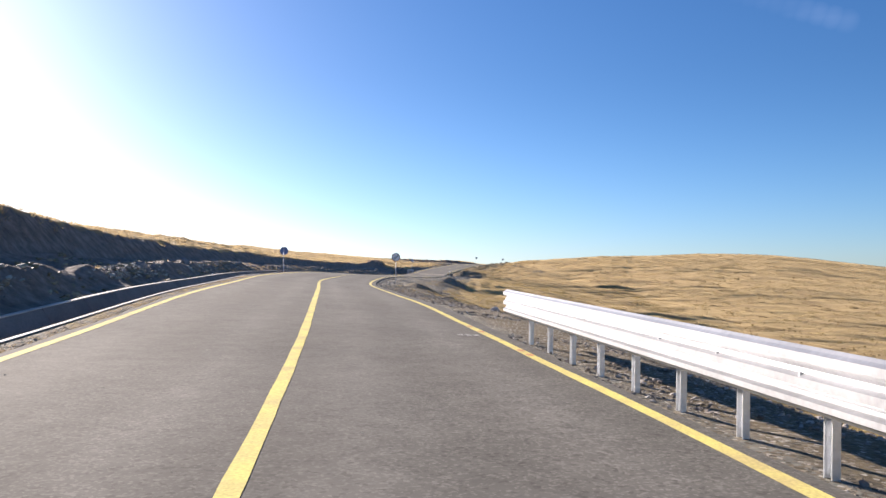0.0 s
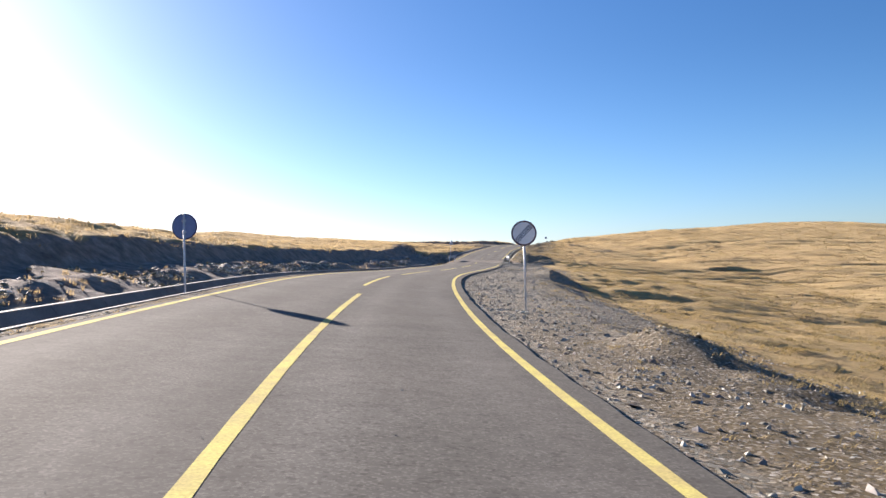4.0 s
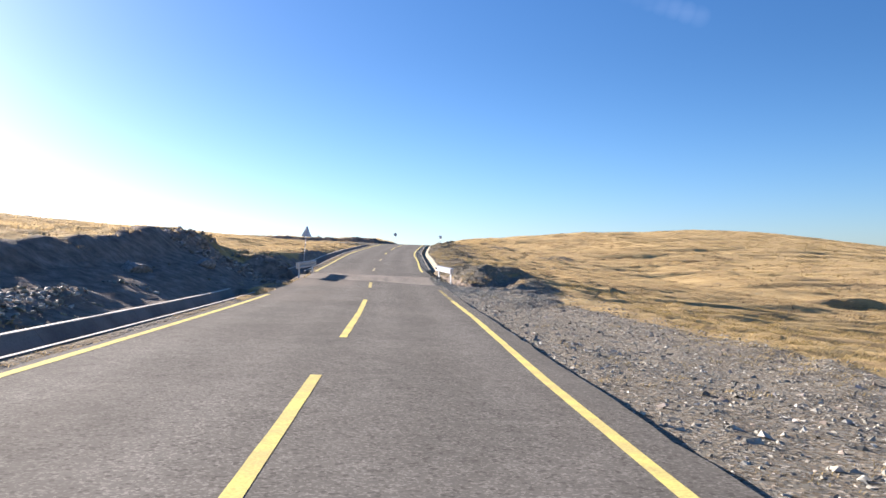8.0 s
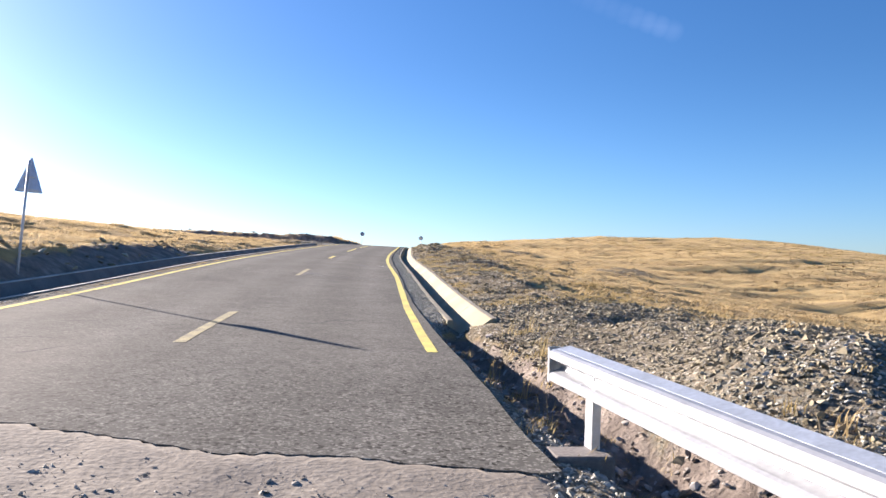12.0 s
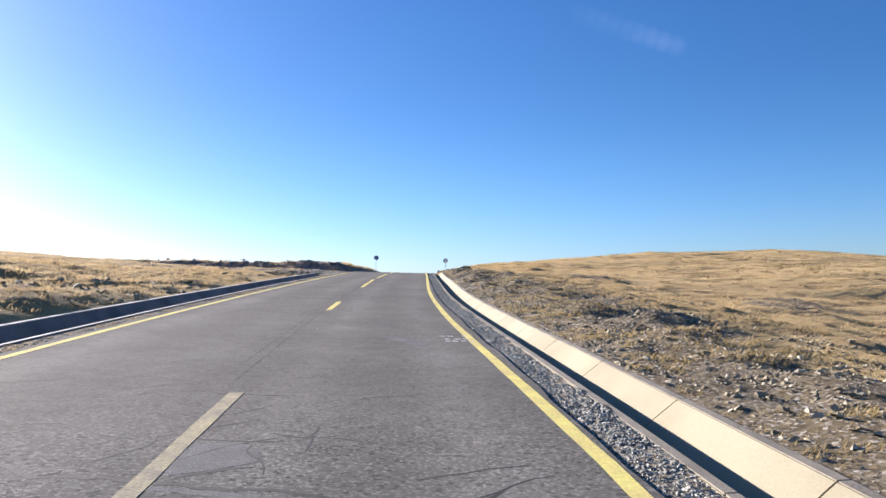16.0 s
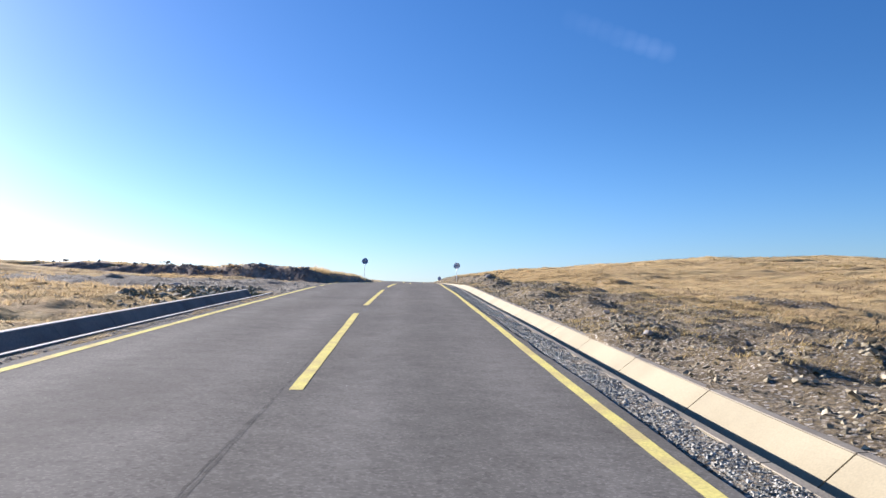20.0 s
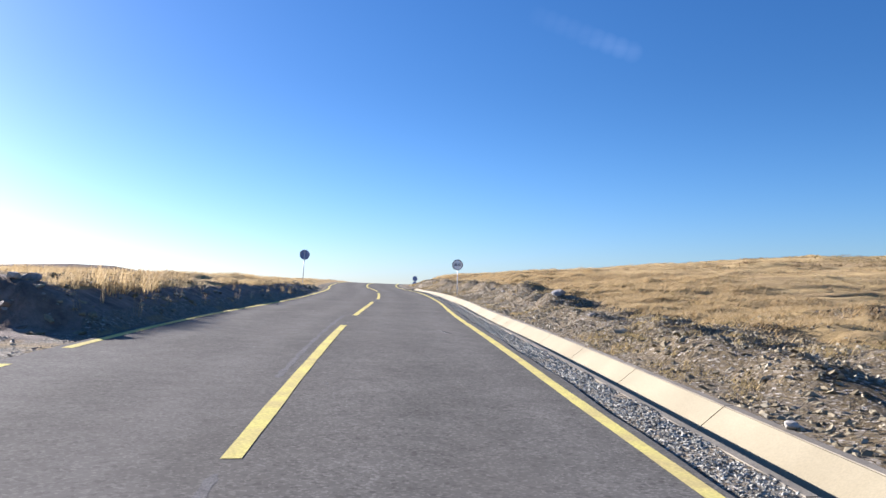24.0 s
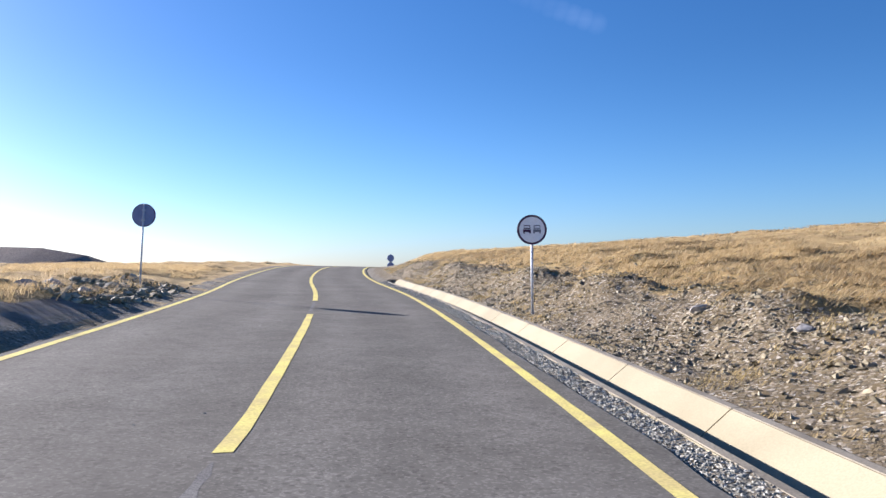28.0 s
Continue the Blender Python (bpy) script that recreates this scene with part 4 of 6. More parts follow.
# ---- guardrails ----
def guardrail(p0, p1, posts, top_z, label, height=0.31, capped=True, flip=1, setback=0.08, waves=2, post_width=0.11):
    """A W-beam from p0 to p1 (u, y) on steel posts; flip: the side of the road it faces (1: it stands on the right)."""
    a, b = at(*p0), at(*p1)
    a.z, b.z = (float(zroad(2.74 * flip, p[1])) + t for p, t in zip((p0, p1), top_z))
    top = tagged(new("guardrail"), label, "guardrail", "guardrails")
    top.location = a
    d = (b - a)
    length = d.length
    d.normalize()
    side = Vector((d.y, -d.x, 0)).normalized() * flip * (1 if d.y > 0 else -1)   # away from the road
    n = max(2, int(length / 0.5) + 1)
    wave = [(0.0, 0.06), (0.005, 0.02), (0.02, 0.0), (0.085, 0.0), (0.10, 0.015), (0.125, 0.075), (0.14, 0.08), (0.17, 0.08), (0.185, 0.075), (0.21, 0.015), (0.225, 0.0), (0.29, 0.0), (0.305, 0.02), (0.31, 0.06)]
    if waves == 3:                                    # three-wave beam
        wave = [(0.0, 0.05), (0.015, 0.03), (0.03, 0.0), (0.07, 0.0), (0.09, 0.035), (0.11, 0.05), (0.13, 0.035), (0.15, 0.0), (0.19, 0.0), (0.205, 0.035), (0.22, 0.05), (0.235, 0.035), (0.25, 0.0), (0.28, 0.0), (0.295, 0.03), (0.31, 0.05)]
    verts, faces = [], []
    for back in (0.0, 0.006):
        for i in range(n):
            for h, off in wave:
                verts.append(d * (length * i / (n - 1)) + side * (off + back) + Vector((0, 0, -h * height / 0.31)))
    w = len(wave)
    for i in range(n - 1):
        for j in range(w - 1):
            k = i * w + j
            faces.append((k, k + 1, k + 1 + w, k + w))
            k2 = k + n * w
            faces.append((k2, k2 + w, k2 + 1 + w, k2 + 1))
    for i in range(n - 1):
        for j in (0, w - 1):
            k, k2 = i * w + j, i * w + j + n * w
            faces.append((k, k + w, k2 + w, k2))
    mesh("beam", verts, faces, WHITE_RAIL, top)
    if capped:
        bm = bmesh.new()
        add_box(bm, (0.012, length, 0.10), Matrix.Translation(d * length / 2 + side * 0.10 + Vector((0, 0, 0.005))) @ d.to_track_quat("Y", "Z").to_matrix().to_4x4() @ Matrix.Rotation(radians(78), 4, "Y"), 0.004)
        part("cap_rail", bm, CAP_STEEL, top)
        for end in (0, length):
            out = 1 if end else -1
            arc = [(0.075 - 0.075 * math.cos(math.pi * k / 24), 0.12 * math.sin(math.pi * k / 24)) for k in range(25)]
            bm = bmesh.new()
            rings = []
            for o, e in arc + [(o + (0.006 if o > 0.075 else -0.006) * 0, e - 0.008) for o, e in arc[::-1]]:
                p = d * end + side * o + d * e * out
                rings.append((bm.verts.new(p), bm.verts.new(p + Vector((0, 0, -height)))))
            for k in range(len(rings)):
                q = (k + 1) % len(rings)
                bm.faces.new((rings[k][0], rings[q][0], rings[q][1], rings[k][1]))
            for k in range(24):
                for h in (0, 1):
                    bm.faces.new((rings[k][h], rings[k + 1][h], rings[48 - k][h], rings[49 - k][h]))
            part("end_cap", bm, RAIL_END, top, "", True)
    for y in posts:
        s = (y - p0[1]) / (p1[1] - p0[1])
        foot_u = p0[0] + (p1[0] - p0[0]) * s + setback * flip
        g = ground_at(foot_u, y)
        head = a + (b - a) * s - Vector((0, 0, 0.05))
        bm = bmesh.new()
        h = head.z - g.z + 0.25
        c = Vector((g.x, g.y, head.z - h / 2)) - a
        rot = Matrix.Translation(c) @ d.to_track_quat("Y", "Z").to_matrix().to_4x4()
        add_box(bm, (0.006, post_width, h), rot)
        for e in (-post_width / 2, post_width / 2):
            add_box(bm, (0.05, 0.006, h), rot @ Matrix.Translation((0.025 * flip, e, 0)))
        post = part("post", bm, GALVANISED, top)
        if setback > 0.1:
            bm = bmesh.new()
            add_box(bm, (setback - 0.05, 0.09, 0.16), Matrix.Translation(Vector((g.x, g.y, head.z)) - a - side * (setback / 2 - 0.02) + Vector((0, 0, -0.10))) @ d.to_track_quat("Y", "Z").to_matrix().to_4x4(), 0.006)
            part("spacer", bm, GALVANISED, top)
        bm = bmesh.new()
        add_cyl(bm, 0.009, 0.009, 0.02, Matrix.Translation((head - a) + Vector((0, 0, -0.105)) - side * (0.004 - 0.03)) @ Matrix.Rotation(radians(90), 4, "Y"), 12)
        part("bolt", bm, GALVANISED, top)
    return top


guardrail((2.93, 11.62), (2.95, -16.0), [10.66 - 0.92 * i for i in range(20)], (0.645, 0.655), "long bright galvanised guardrail on closely set posts", 0.355, capped=False, setback=0.2, waves=3, post_width=0.07)
guardrail((3.48, 122.05), (3.11, 126.0), [122.4, 125.5], (0.57, 0.49), "short galvanised guardrail over a washed-out culvert", 0.225)
guardrail((-3.14, 122.9), (-2.76, 126.9), [123.3, 126.5], (0.66, 0.59), "short galvanised guardrail beside the broken road edge", 0.27, flip=-1)


# ---- road signs ----
def road_sign(u, y, kind, centre, size, label, yaw=0.0, post_front=False, lean=0.0):
    g = ground_at(u, y)
    centre = centre - g.z
    top = tagged(new("road_sign"), label, "road sign")
    top.location = g
    top.rotation_euler = (0, radians(lean), radians(yaw))
    bm = bmesh.new()
    add_cyl(bm, 0.024, 0.024, centre + size * 0.48 + 0.3, Matrix.Translation((0, 0, (centre + size * 0.48 - 0.3) / 2)), 12)
    part("pole", bm, POLE, top, smooth=True)
    face_y = 0.035 if post_front else -0.035
    stand = Matrix.Translation((0, face_y, centre)) @ Matrix.Rotation(radians(90), 4, "X")
    bm = bmesh.new()
    if kind == "triangle":
        r = size / math.sqrt(3)
        tri = [(r * math.sin(k), r * math.cos(k)) for k in (0, 2 * math.pi / 3, 4 * math.pi / 3)]
        pts = []
        for i in range(3):
            p, q, s = Vector(tri[i - 1]), Vector(tri[i]), Vector(tri[(i + 1) % 3])
            for w in (0.08, 0.03):
                pts.append(q + (p - q) * w)
            for w in (0.03, 0.08):
                pts.append(q + (s - q) * w)
        vs = [bm.verts.new((p.x, 0, p.y)) for p in pts]
        f = bm.faces.new(vs)
        ext = bmesh.ops.extrude_face_region(bm, geom=[f])
        bmesh.ops.translate(bm, vec=(0, 0.02, 0), verts=[v for v in ext["geom"] if isinstance(v, bmesh.types.BMVert)])
        bmesh.ops.translate(bm, vec=(0, face_y, centre), verts=bm.verts)
        part("panel", bm, SIGN_PALE, top)
        for s in (-0.17, 0.06):
            bm = bmesh.new()
            add_box(bm, (size * (0.45 if s > 0 else 0.75), 0.015, 0.03), Matrix.Translation((0, face_y - 0.014, centre + s)))
            part("rear_rib", bm, GALVANISED, top)
    else:
        add_cyl(bm, size / 2, size / 2, 0.02, stand, 40)
        part("panel", bm, SIGN_BACK if post_front else SIGN_RIM, top)
        if post_front:
            bm = bmesh.new()
            ring = bmesh.ops.create_circle(bm, segments=40, radius=size / 2, matrix=stand @ Matrix.Translation((0, 0, 0.012)))
            inner = bmesh.ops.create_circle(bm, segments=40, radius=size / 2 - 0.02, matrix=stand @ Matrix.Translation((0, 0, 0.022)))
            bmesh.ops.bridge_loops(bm, edges=bm.edges)
            part("rear_rim", bm, SIGN_RIM, top)
            for s in (-0.13, 0.13):
                bm = bmesh.new()
                add_box(bm, (0.09, 0.05, 0.03), Matrix.Translation((0, 0.005, centre + s)))
                part("clamp", bm, GALVANISED, top)
        else:
            bm = bmesh.new()
            add_cyl(bm, size / 2 - 0.04, size / 2 - 0.04, 0.006, Matrix.Translation((0, -0.014, 0)) @ stand, 40)
            part("face", bm, SIGN_WHITE, top, "white sign face")
            if kind == "no_passing":
                for sx in (-0.095, 0.095):
                    bm = bmesh.new()
                    for s, w, h in ((-0.02, 0.15, 0.05), (0.025, 0.12, 0.02)):
                        add_box(bm, (w, 0.006, h), Matrix.Translation((sx, face_y - 0.019, centre + s)), 0.0)
                    add_box(bm, (0.012, 0.006, 0.05), Matrix.Translation((sx - 0.055, face_y - 0.019, centre + 0.05)))
                    add_box(bm, (0.012, 0.006, 0.05), Matrix.Translation((sx + 0.055, face_y - 0.019, centre + 0.05)))
                    add_box(bm, (0.12, 0.006, 0.016), Matrix.Translation((sx, face_y - 0.019, centre + 0.078)))
                    for e in (-0.055, 0.055):
                        add_box(bm, (0.028, 0.006, 0.03), Matrix.Translation((sx + e, face_y - 0.019, centre - 0.057)))
                    part("car_symbol", bm, SIGN_GREY if sx > 0 else SIGN_RIM, top)
            if kind == "end":
                bm = bmesh.new()
                for s in (-0.05, -0.025, 0.0, 0.025, 0.05):
                    add_box(bm, (size * 0.84, 0.006, 0.013), Matrix.Translation((0, face_y - 0.019, centre)) @ Matrix.Rotation(radians(-45), 4, "Y") @ Matrix.Translation((0, 0, s)))
                part("diagonal_stripe", bm, SIGN_GREY, top)
    return top


road_sign(-3.8, 53.8, "round", 3.62, 0.60, "round sign seen from behind on a thin pole by the bank", -4, True)
road_sign(4.05, 54.5, "end", 3.30, 0.60, "round white sign with a dark diagonal band on a thin pole", -4)
road_sign(-4.44, 136.25, "triangle", 5.92, 0.75, "triangular warning sign seen from behind on a thin leaning pole", -36, True, 5.0)
road_sign(4.25, 228.0, "no_passing", 9.70, 0.57, "round white sign with two car symbols and dark rim", -14)
road_sign(-4.46, 235.5, "round", 10.41, 0.60, "round blue-grey sign seen from behind on a thin leaning pole", -14, True, 2.5)


# ---- loose stones and grass, each kind one object of stuff ----
def scatter(n, u0, u1, y0, y1, rng, density=None):
    """Random places (u, y) in a stretch of the plan, thinned by a density of 0 to 1."""
    u, y = rng.uniform(u0, u1, n), rng.uniform(y0, y1, n)
    if density is not None:
        keep = rng.random(n) < density(u, y)
        u, y = u[keep], y[keep]
    return u, y


def rock_shapes(rng, count=14):
    shapes = []
    for k in range(count):
        bm = bmesh.new()
        bmesh.ops.create_icosphere(bm, subdivisions=1, radius=1.0)
        for v in bm.verts:
            v.co *= rng.uniform(0.62, 1.15)
            v.co.x *= 1.25
            v.co.z *= rng.uniform(0.45, 0.75)
        if k % 2:
            for v in bm.verts:                       # slabby schist
                v.co.z = max(min(v.co.z, 0.33), -0.33)
        bm.verts.index_update()
        co = np.array([v.co[:] for v in bm.verts])
        fa = np.array([[v.index for v in f.verts] for f in bm.faces])
        bm.free()
        shapes.append((co, fa))
    return shapes


def chip_shapes(rng, count=20):
    """Cheap flaky fragments with a ridge, open below."""
    shapes = []
    for k in range(count):
        a = np.arange(4) * 1.57 + rng.uniform(-.45, .45, 4)
        r = rng.uniform(0.7, 1.25, 4)
        top = rng.uniform(0.05, 0.42, 2)
        ridge = rng.uniform(-0.35, 0.35, (2, 2)) + np.array([[0.45, 0], [-0.45, 0]])
        co_ = np.concatenate([np.stack([r * np.cos(a) * 1.35, r * np.sin(a) * 0.85, np.full(4, -0.4)], -1), np.concatenate([ridge, top[:, None]], 1)])
        shapes.append((co_, np.array([(0, 1, 4), (1, 5, 4), (1, 2, 5), (2, 3, 5), (3, 4, 5), (3, 0, 4)])))
    return shapes


def strew(name, u, y, size, rng, mat, label, category, sink=0.3, shapes=None, lift=0.0):
    shapes = shapes or SHAPES
    n = len(u)
    base = np.stack([xc(y) + u, y, ground_z(u, y) + lift], -1)
    kind = rng.integers(0, len(shapes), n)
    yaw, tx, ty = rng.uniform(0, 6.283, n), rng.normal(0, 0.3, n), rng.normal(0, 0.3, n)
    cos, faces, off = [], [], 0
    for k, (co_, fa) in enumerate(shapes):
        idx = np.where(kind == k)[0]
        if not len(idx):
            continue
        s = size[idx][:, None, None]
        p = co_[None] * s
        c, s_ = np.cos(yaw[idx])[:, None], np.sin(yaw[idx])[:, None]
        z = p[..., 2] + p[..., 0] * tx[idx][:, None] + p[..., 1] * ty[idx][:, None]
        x, yv = p[..., 0] * c - p[..., 1] * s_, p[..., 0] * s_ + p[..., 1] * c
        q = np.stack([x, yv, z + size[idx][:, None] * (0.5 - sink)], -1) + base[idx][:, None]
        f = fa[None] + (np.arange(len(idx)) * len(co_))[:, None, None] + off
        cos.append(q.reshape(-1, 3)), faces.append(f.reshape(-1, 3))
        off += q.shape[0] * q.shape[1]
    return tagged(big_mesh(name, np.concatenate(cos), np.concatenate(faces), mat, False), label, category, kind="stuff")


def blades(name, u, y, height, rng, mat, label, count=7, width=0.02, spread=0.10, lean=0.5, category="grass", simple=False):
    """Tufts of narrow bent blades."""
    n = len(u)
    x = xc(y) + u
    z = ground_z(u, y)
    comb = 5.5 + 1.3 * rough(x / 5, y / 5, 111)            # the wind has laid the grass over
    ang = comb[:, None] + rng.normal(0, 0.95, (n, count))
    ln = rng.uniform(0.45, 1.1, (n, count)) * lean
    h = height[:, None] * rng.uniform(0.55, 1.1, (n, count))
    r = spread * rng.uniform(0, 1, (n, count))
    a2 = rng.uniform(0, 6.283, (n, count))
    bx, by = x[:, None] + r * np.cos(a2), y[:, None] + r * np.sin(a2)
    bz = np.broadcast_to(z[:, None] - 0.02, bx.shape)
    wx, wy = np.cos(ang + 1.57) * width * (0.6 + h), np.sin(ang + 1.57) * width * (0.6 + h)
    dx, dy = np.cos(ang) * ln * h, np.sin(ang) * ln * h
    if simple:
        p = np.stack([np.stack([bx - wx, by - wy, bz], -1), np.stack([bx + wx, by + wy, bz], -1), np.stack([bx + dx, by + dy, bz + h], -1)], 2).reshape(-1, 3)
        return tagged(big_mesh(name, p, np.arange(len(p)).reshape(-1, 3), mat, False), label, category, kind="stuff")
    p = np.stack([
        np.stack([bx - wx, by - wy, bz], -1), np.stack([bx + wx, by + wy, bz], -1),
        np.stack([bx + wx * .7 + dx * .35, by + wy * .7 + dy * .35, bz + h * .6], -1), np.stack([bx - wx * .7 + dx * .35, by - wy * .7 + dy * .35, bz + h * .6], -1),
        np.stack([bx + dx, by + dy, bz + h], -1)], 2).reshape(-1, 3)
    k = np.arange(n * count)[:, None] * 5
    f = np.concatenate([k + [[0, 1, 2]], k + [[0, 2, 3]], k + [[3, 2, 4]]])
    return tagged(big_mesh(name, p, f, mat, False), label, category, kind="stuff")


def island_material(name, colors, rough_=0.85, bump=0.0, translucent=0.0, fine=20.0):
    """Colour varied from piece to piece."""
    m = bpy.data.materials.new(name)
    m.use_nodes = True
    n, l = m.node_tree.nodes, m.node_tree.links
    b = n["Principled BSDF"]
    b.inputs["Roughness"].default_value = rough_
    b.inputs["Specular IOR Level"].default_value = 0.2
    geo = n.new("ShaderNodeNewGeometry")
    ramp = n.new("ShaderNodeValToRGB")
    e = ramp.color_ramp.elements
    e[0].position, e[0].color = 0.0, (*colors[0], 1)
    e[1].position, e[1].color = 1.0, (*colors[-1], 1)
    for i, c in enumerate(colors[1:-1]):
        e.new((i + 1) / (len(colors) - 1)).color = (*c, 1)
    l.new(geo.outputs["Random Per Island"], ramp.inputs["Fac"])
    tc, tex = n.new("ShaderNodeTexCoord"), n.new("ShaderNodeTexNoise")
    tex.inputs["Scale"].default_value, tex.inputs["Detail"].default_value = fine, 4
    l.new(tc.outputs["Object"], tex.inputs["Vector"])
    hsv, val = n.new("ShaderNodeHueSaturation"), n.new("ShaderNodeMapRange")
    val.inputs["From Min"].default_value, val.inputs["From Max"].default_value = 0.3, 0.7
    val.inputs["To Min"].default_value, val.inputs["To Max"].default_value = 0.75, 1.25
    l.new(tex.outputs["Fac"], val.inputs["Value"])
    l.new(val.outputs["Result"], hsv.inputs["Value"])
    l.new(ramp.outputs["Color"], hsv.inputs["Color"])
    l.new(hsv.outputs["Color"], b.inputs["Base Color"])
    if bump:
        bp = n.new("ShaderNodeBump")
        bp.inputs["Strength"].default_value, bp.inputs["Distance"].default_value = bump, 0.02
        l.new(tex.outputs["Fac"], bp.inputs["Height"])
        l.new(bp.outputs["Normal"], b.inputs["Normal"])
    if translucent:
        tr, mx = n.new("ShaderNodeBsdfTranslucent"), n.new("ShaderNodeMixShader")
        mx.inputs["Fac"].default_value = translucent
        l.new(hsv.outputs["Color"], tr.inputs["Color"])
        l.new(b.outputs["BSDF"], mx.inputs[1]), l.new(tr.outputs["BSDF"], mx.inputs[2])
        l.new(mx.outputs["Shader"], n["Material Output"].inputs["Surface"])
    return m


RNG = np.random.default_rng(7)
SHAPES = rock_shapes(RNG)
CHIP_SHAPES = chip_shapes(RNG)
RUBBLE = island_material("broken_schist", [(0.12, 0.10, 0.06), (0.215, 0.178, 0.108), (0.31, 0.268, 0.178), (0.235, 0.196, 0.122), (0.44, 0.395, 0.29)], 0.7, 0.4)
CHIPS = island_material("crushed_grey_stone", [(0.13, 0.128, 0.108), (0.235, 0.228, 0.193), (0.34, 0.33, 0.28), (0.48, 0.465, 0.405)], 0.7, 0.2)
BROWN = island_material("earthy_stone", [(0.14, 0.118, 0.10), (0.21, 0.178, 0.15), (0.29, 0.25, 0.215), (0.44, 0.41, 0.37)], 0.85, 0.4)
STRAW = island_material("dry_straw_grass", [(0.29, 0.21, 0.10), (0.42, 0.315, 0.16), (0.51, 0.40, 0.225), (0.36, 0.265, 0.135), (0.58, 0.47, 0.29)], 0.8, 0, 0.55)
HILL_STRAW = island_material("faded_hill_grass", [(0.21, 0.158, 0.066), (0.30, 0.228, 0.098), (0.375, 0.29, 0.132), (0.26, 0.198, 0.084)], 0.85, 0, 0.4)
STRAW_GREEN = island_material("dry_green_grass", [(0.24, 0.195, 0.085), (0.37, 0.285, 0.13), (0.47, 0.36, 0.18), (0.27, 0.215, 0.10)], 0.8, 0, 0.4)


def sizes(n, lo, hi, power=2.5):
    return lo + (hi - lo) * RNG.random(n) ** power


def clumpy(scale, seed, lo=0.0, hi=0.5):
    return lambda u, y: step(lo, hi, fbm(u / scale, y / scale, seed, 3))


def off_gutter(u, y):
    return ~((u > 3.125) & (u < 3.9) & (y > GUT_R[0] - 1) & (y < GUT_R[1])) & ~((u < -3.38) & (u > -4.28) & ((y < 113) | ((y > 127.8) & (y < 185))))


def lay(name, n, u0, u1, y0, y1, lo, hi, mat, label, density=None, category="stones", power=2.5, sink=0.3, shapes=None, lift=0.0):
    u, y = scatter(n, u0, u1, y0, y1, RNG, density)
    k = off_gutter(u, y)
    u, y = u[k], y[k]
    return strew(name, u, y, sizes(len(u), lo, hi, power), RNG, mat, label, category, sink, shapes, lift)


# gravel of the lay-by and the verges
CS = CHIP_SHAPES
lay("gravel", 60000, 2.86, 9.0, 28, 120, 0.006, 0.042, CHIPS, "small grey stones strewn over the gravel lay-by", lambda u, y: 0.4 + 0.75 * step(-0.2, 0.5, fbm(u / 2, y / 3, 71, 3)), "gravel", 4.0, 0.3, CS)
lay("gravel", 9000, 2.86, 9.0, 28, 120, 0.012, 0.07, BROWN, "brown stones trodden into the lay-by", lambda u, y: 0.2 + 0.8 * step(-0.1, 0.5, fbm(u / 2.5, y / 3, 72, 3)), "gravel", 5.0, 0.3, CS)
lay("gravel", 70000, 2.80, 3.125, 131, 246, 0.008, 0.020, CHIPS, "crushed grey stone between the yellow line and the gutter", None, "gravel", 1.2, 0.3, CS)
lay("gravel", 40000, 2.72, 7.5, 112, 126.5, 0.008, 0.03, CHIPS, "crushed grey-green stone dumped at the broken road edge", lambda u, y: (1 - 0.8 * step(4.4, 7.5, u)) * (trench(u, y) < 0.12) * step(110, 118, y), "gravel", 1.8, 0.3, CS)
lay("gravel", 30000, 3.3, 8.6, 122, 136, 0.010, 0.038, RUBBLE, "crushed brown-grey stone heaped behind the guardrail", lambda u, y: trench(u, y) < 0.2, "gravel", 2.2, 0.3, CS)
PEBBLES = island_material("pale_trodden_pebbles", [(0.28, 0.25, 0.205), (0.36, 0.325, 0.27), (0.47, 0.43, 0.365)], 0.9, 0.2)
lay("gravel", 7500, -3.1, 2.8, 119.8, 128, 0.005, 0.022, PEBBLES, "pebbles trodden into the washed-out strip of road", lambda u, y: (y > end_a(u)) & (y < end_b(u)), "gravel", 3.0, 0.66, CS, 0.063)
lay("gravel", 7000, -3.38, -3.03, -10, 118, 0.006, 0.024, BROWN, "fine grit along the edge of the asphalt", None, "gravel", 2.0, 0.3, CS)
lay("gravel", 2500, 2.1, 3.2, 119.6, 126, 0.006, 0.03, CHIPS, "crushed stone spilled over the washed-out strip", lambda u, y: step(2.0, 3.0, u) * (y > end_a(u)) * (y < end_b(u)), "gravel", 2.2, 0.25, CS, 0.04)
lay("gravel", 4500, -3.38, -3.03, 128, 200, 0.006, 0.024, BROWN, "fine grit between the yellow line and the gutter", None, "gravel", 2.0, 0.3, CS)
lay("gravel", 6000, -16, -3.2, 180, 201, 0.010, 0.05, CHIPS, "stony surface of a side track", None, "gravel", 3.0, 0.3, CS)
lay("gravel", 2600, 2.95, 5.6, 40, 112, 0.02, 0.075, CHIPS, "pale broken stones along the crumbling edge of the asphalt", lambda u, y: (1 - 0.75 * step(3.4, 5.6, u)) * step(-0.1, 0.4, fbm(u / 1.5, y / 2.5, 70, 3)), "gravel", 2.6, 0.3, CS)
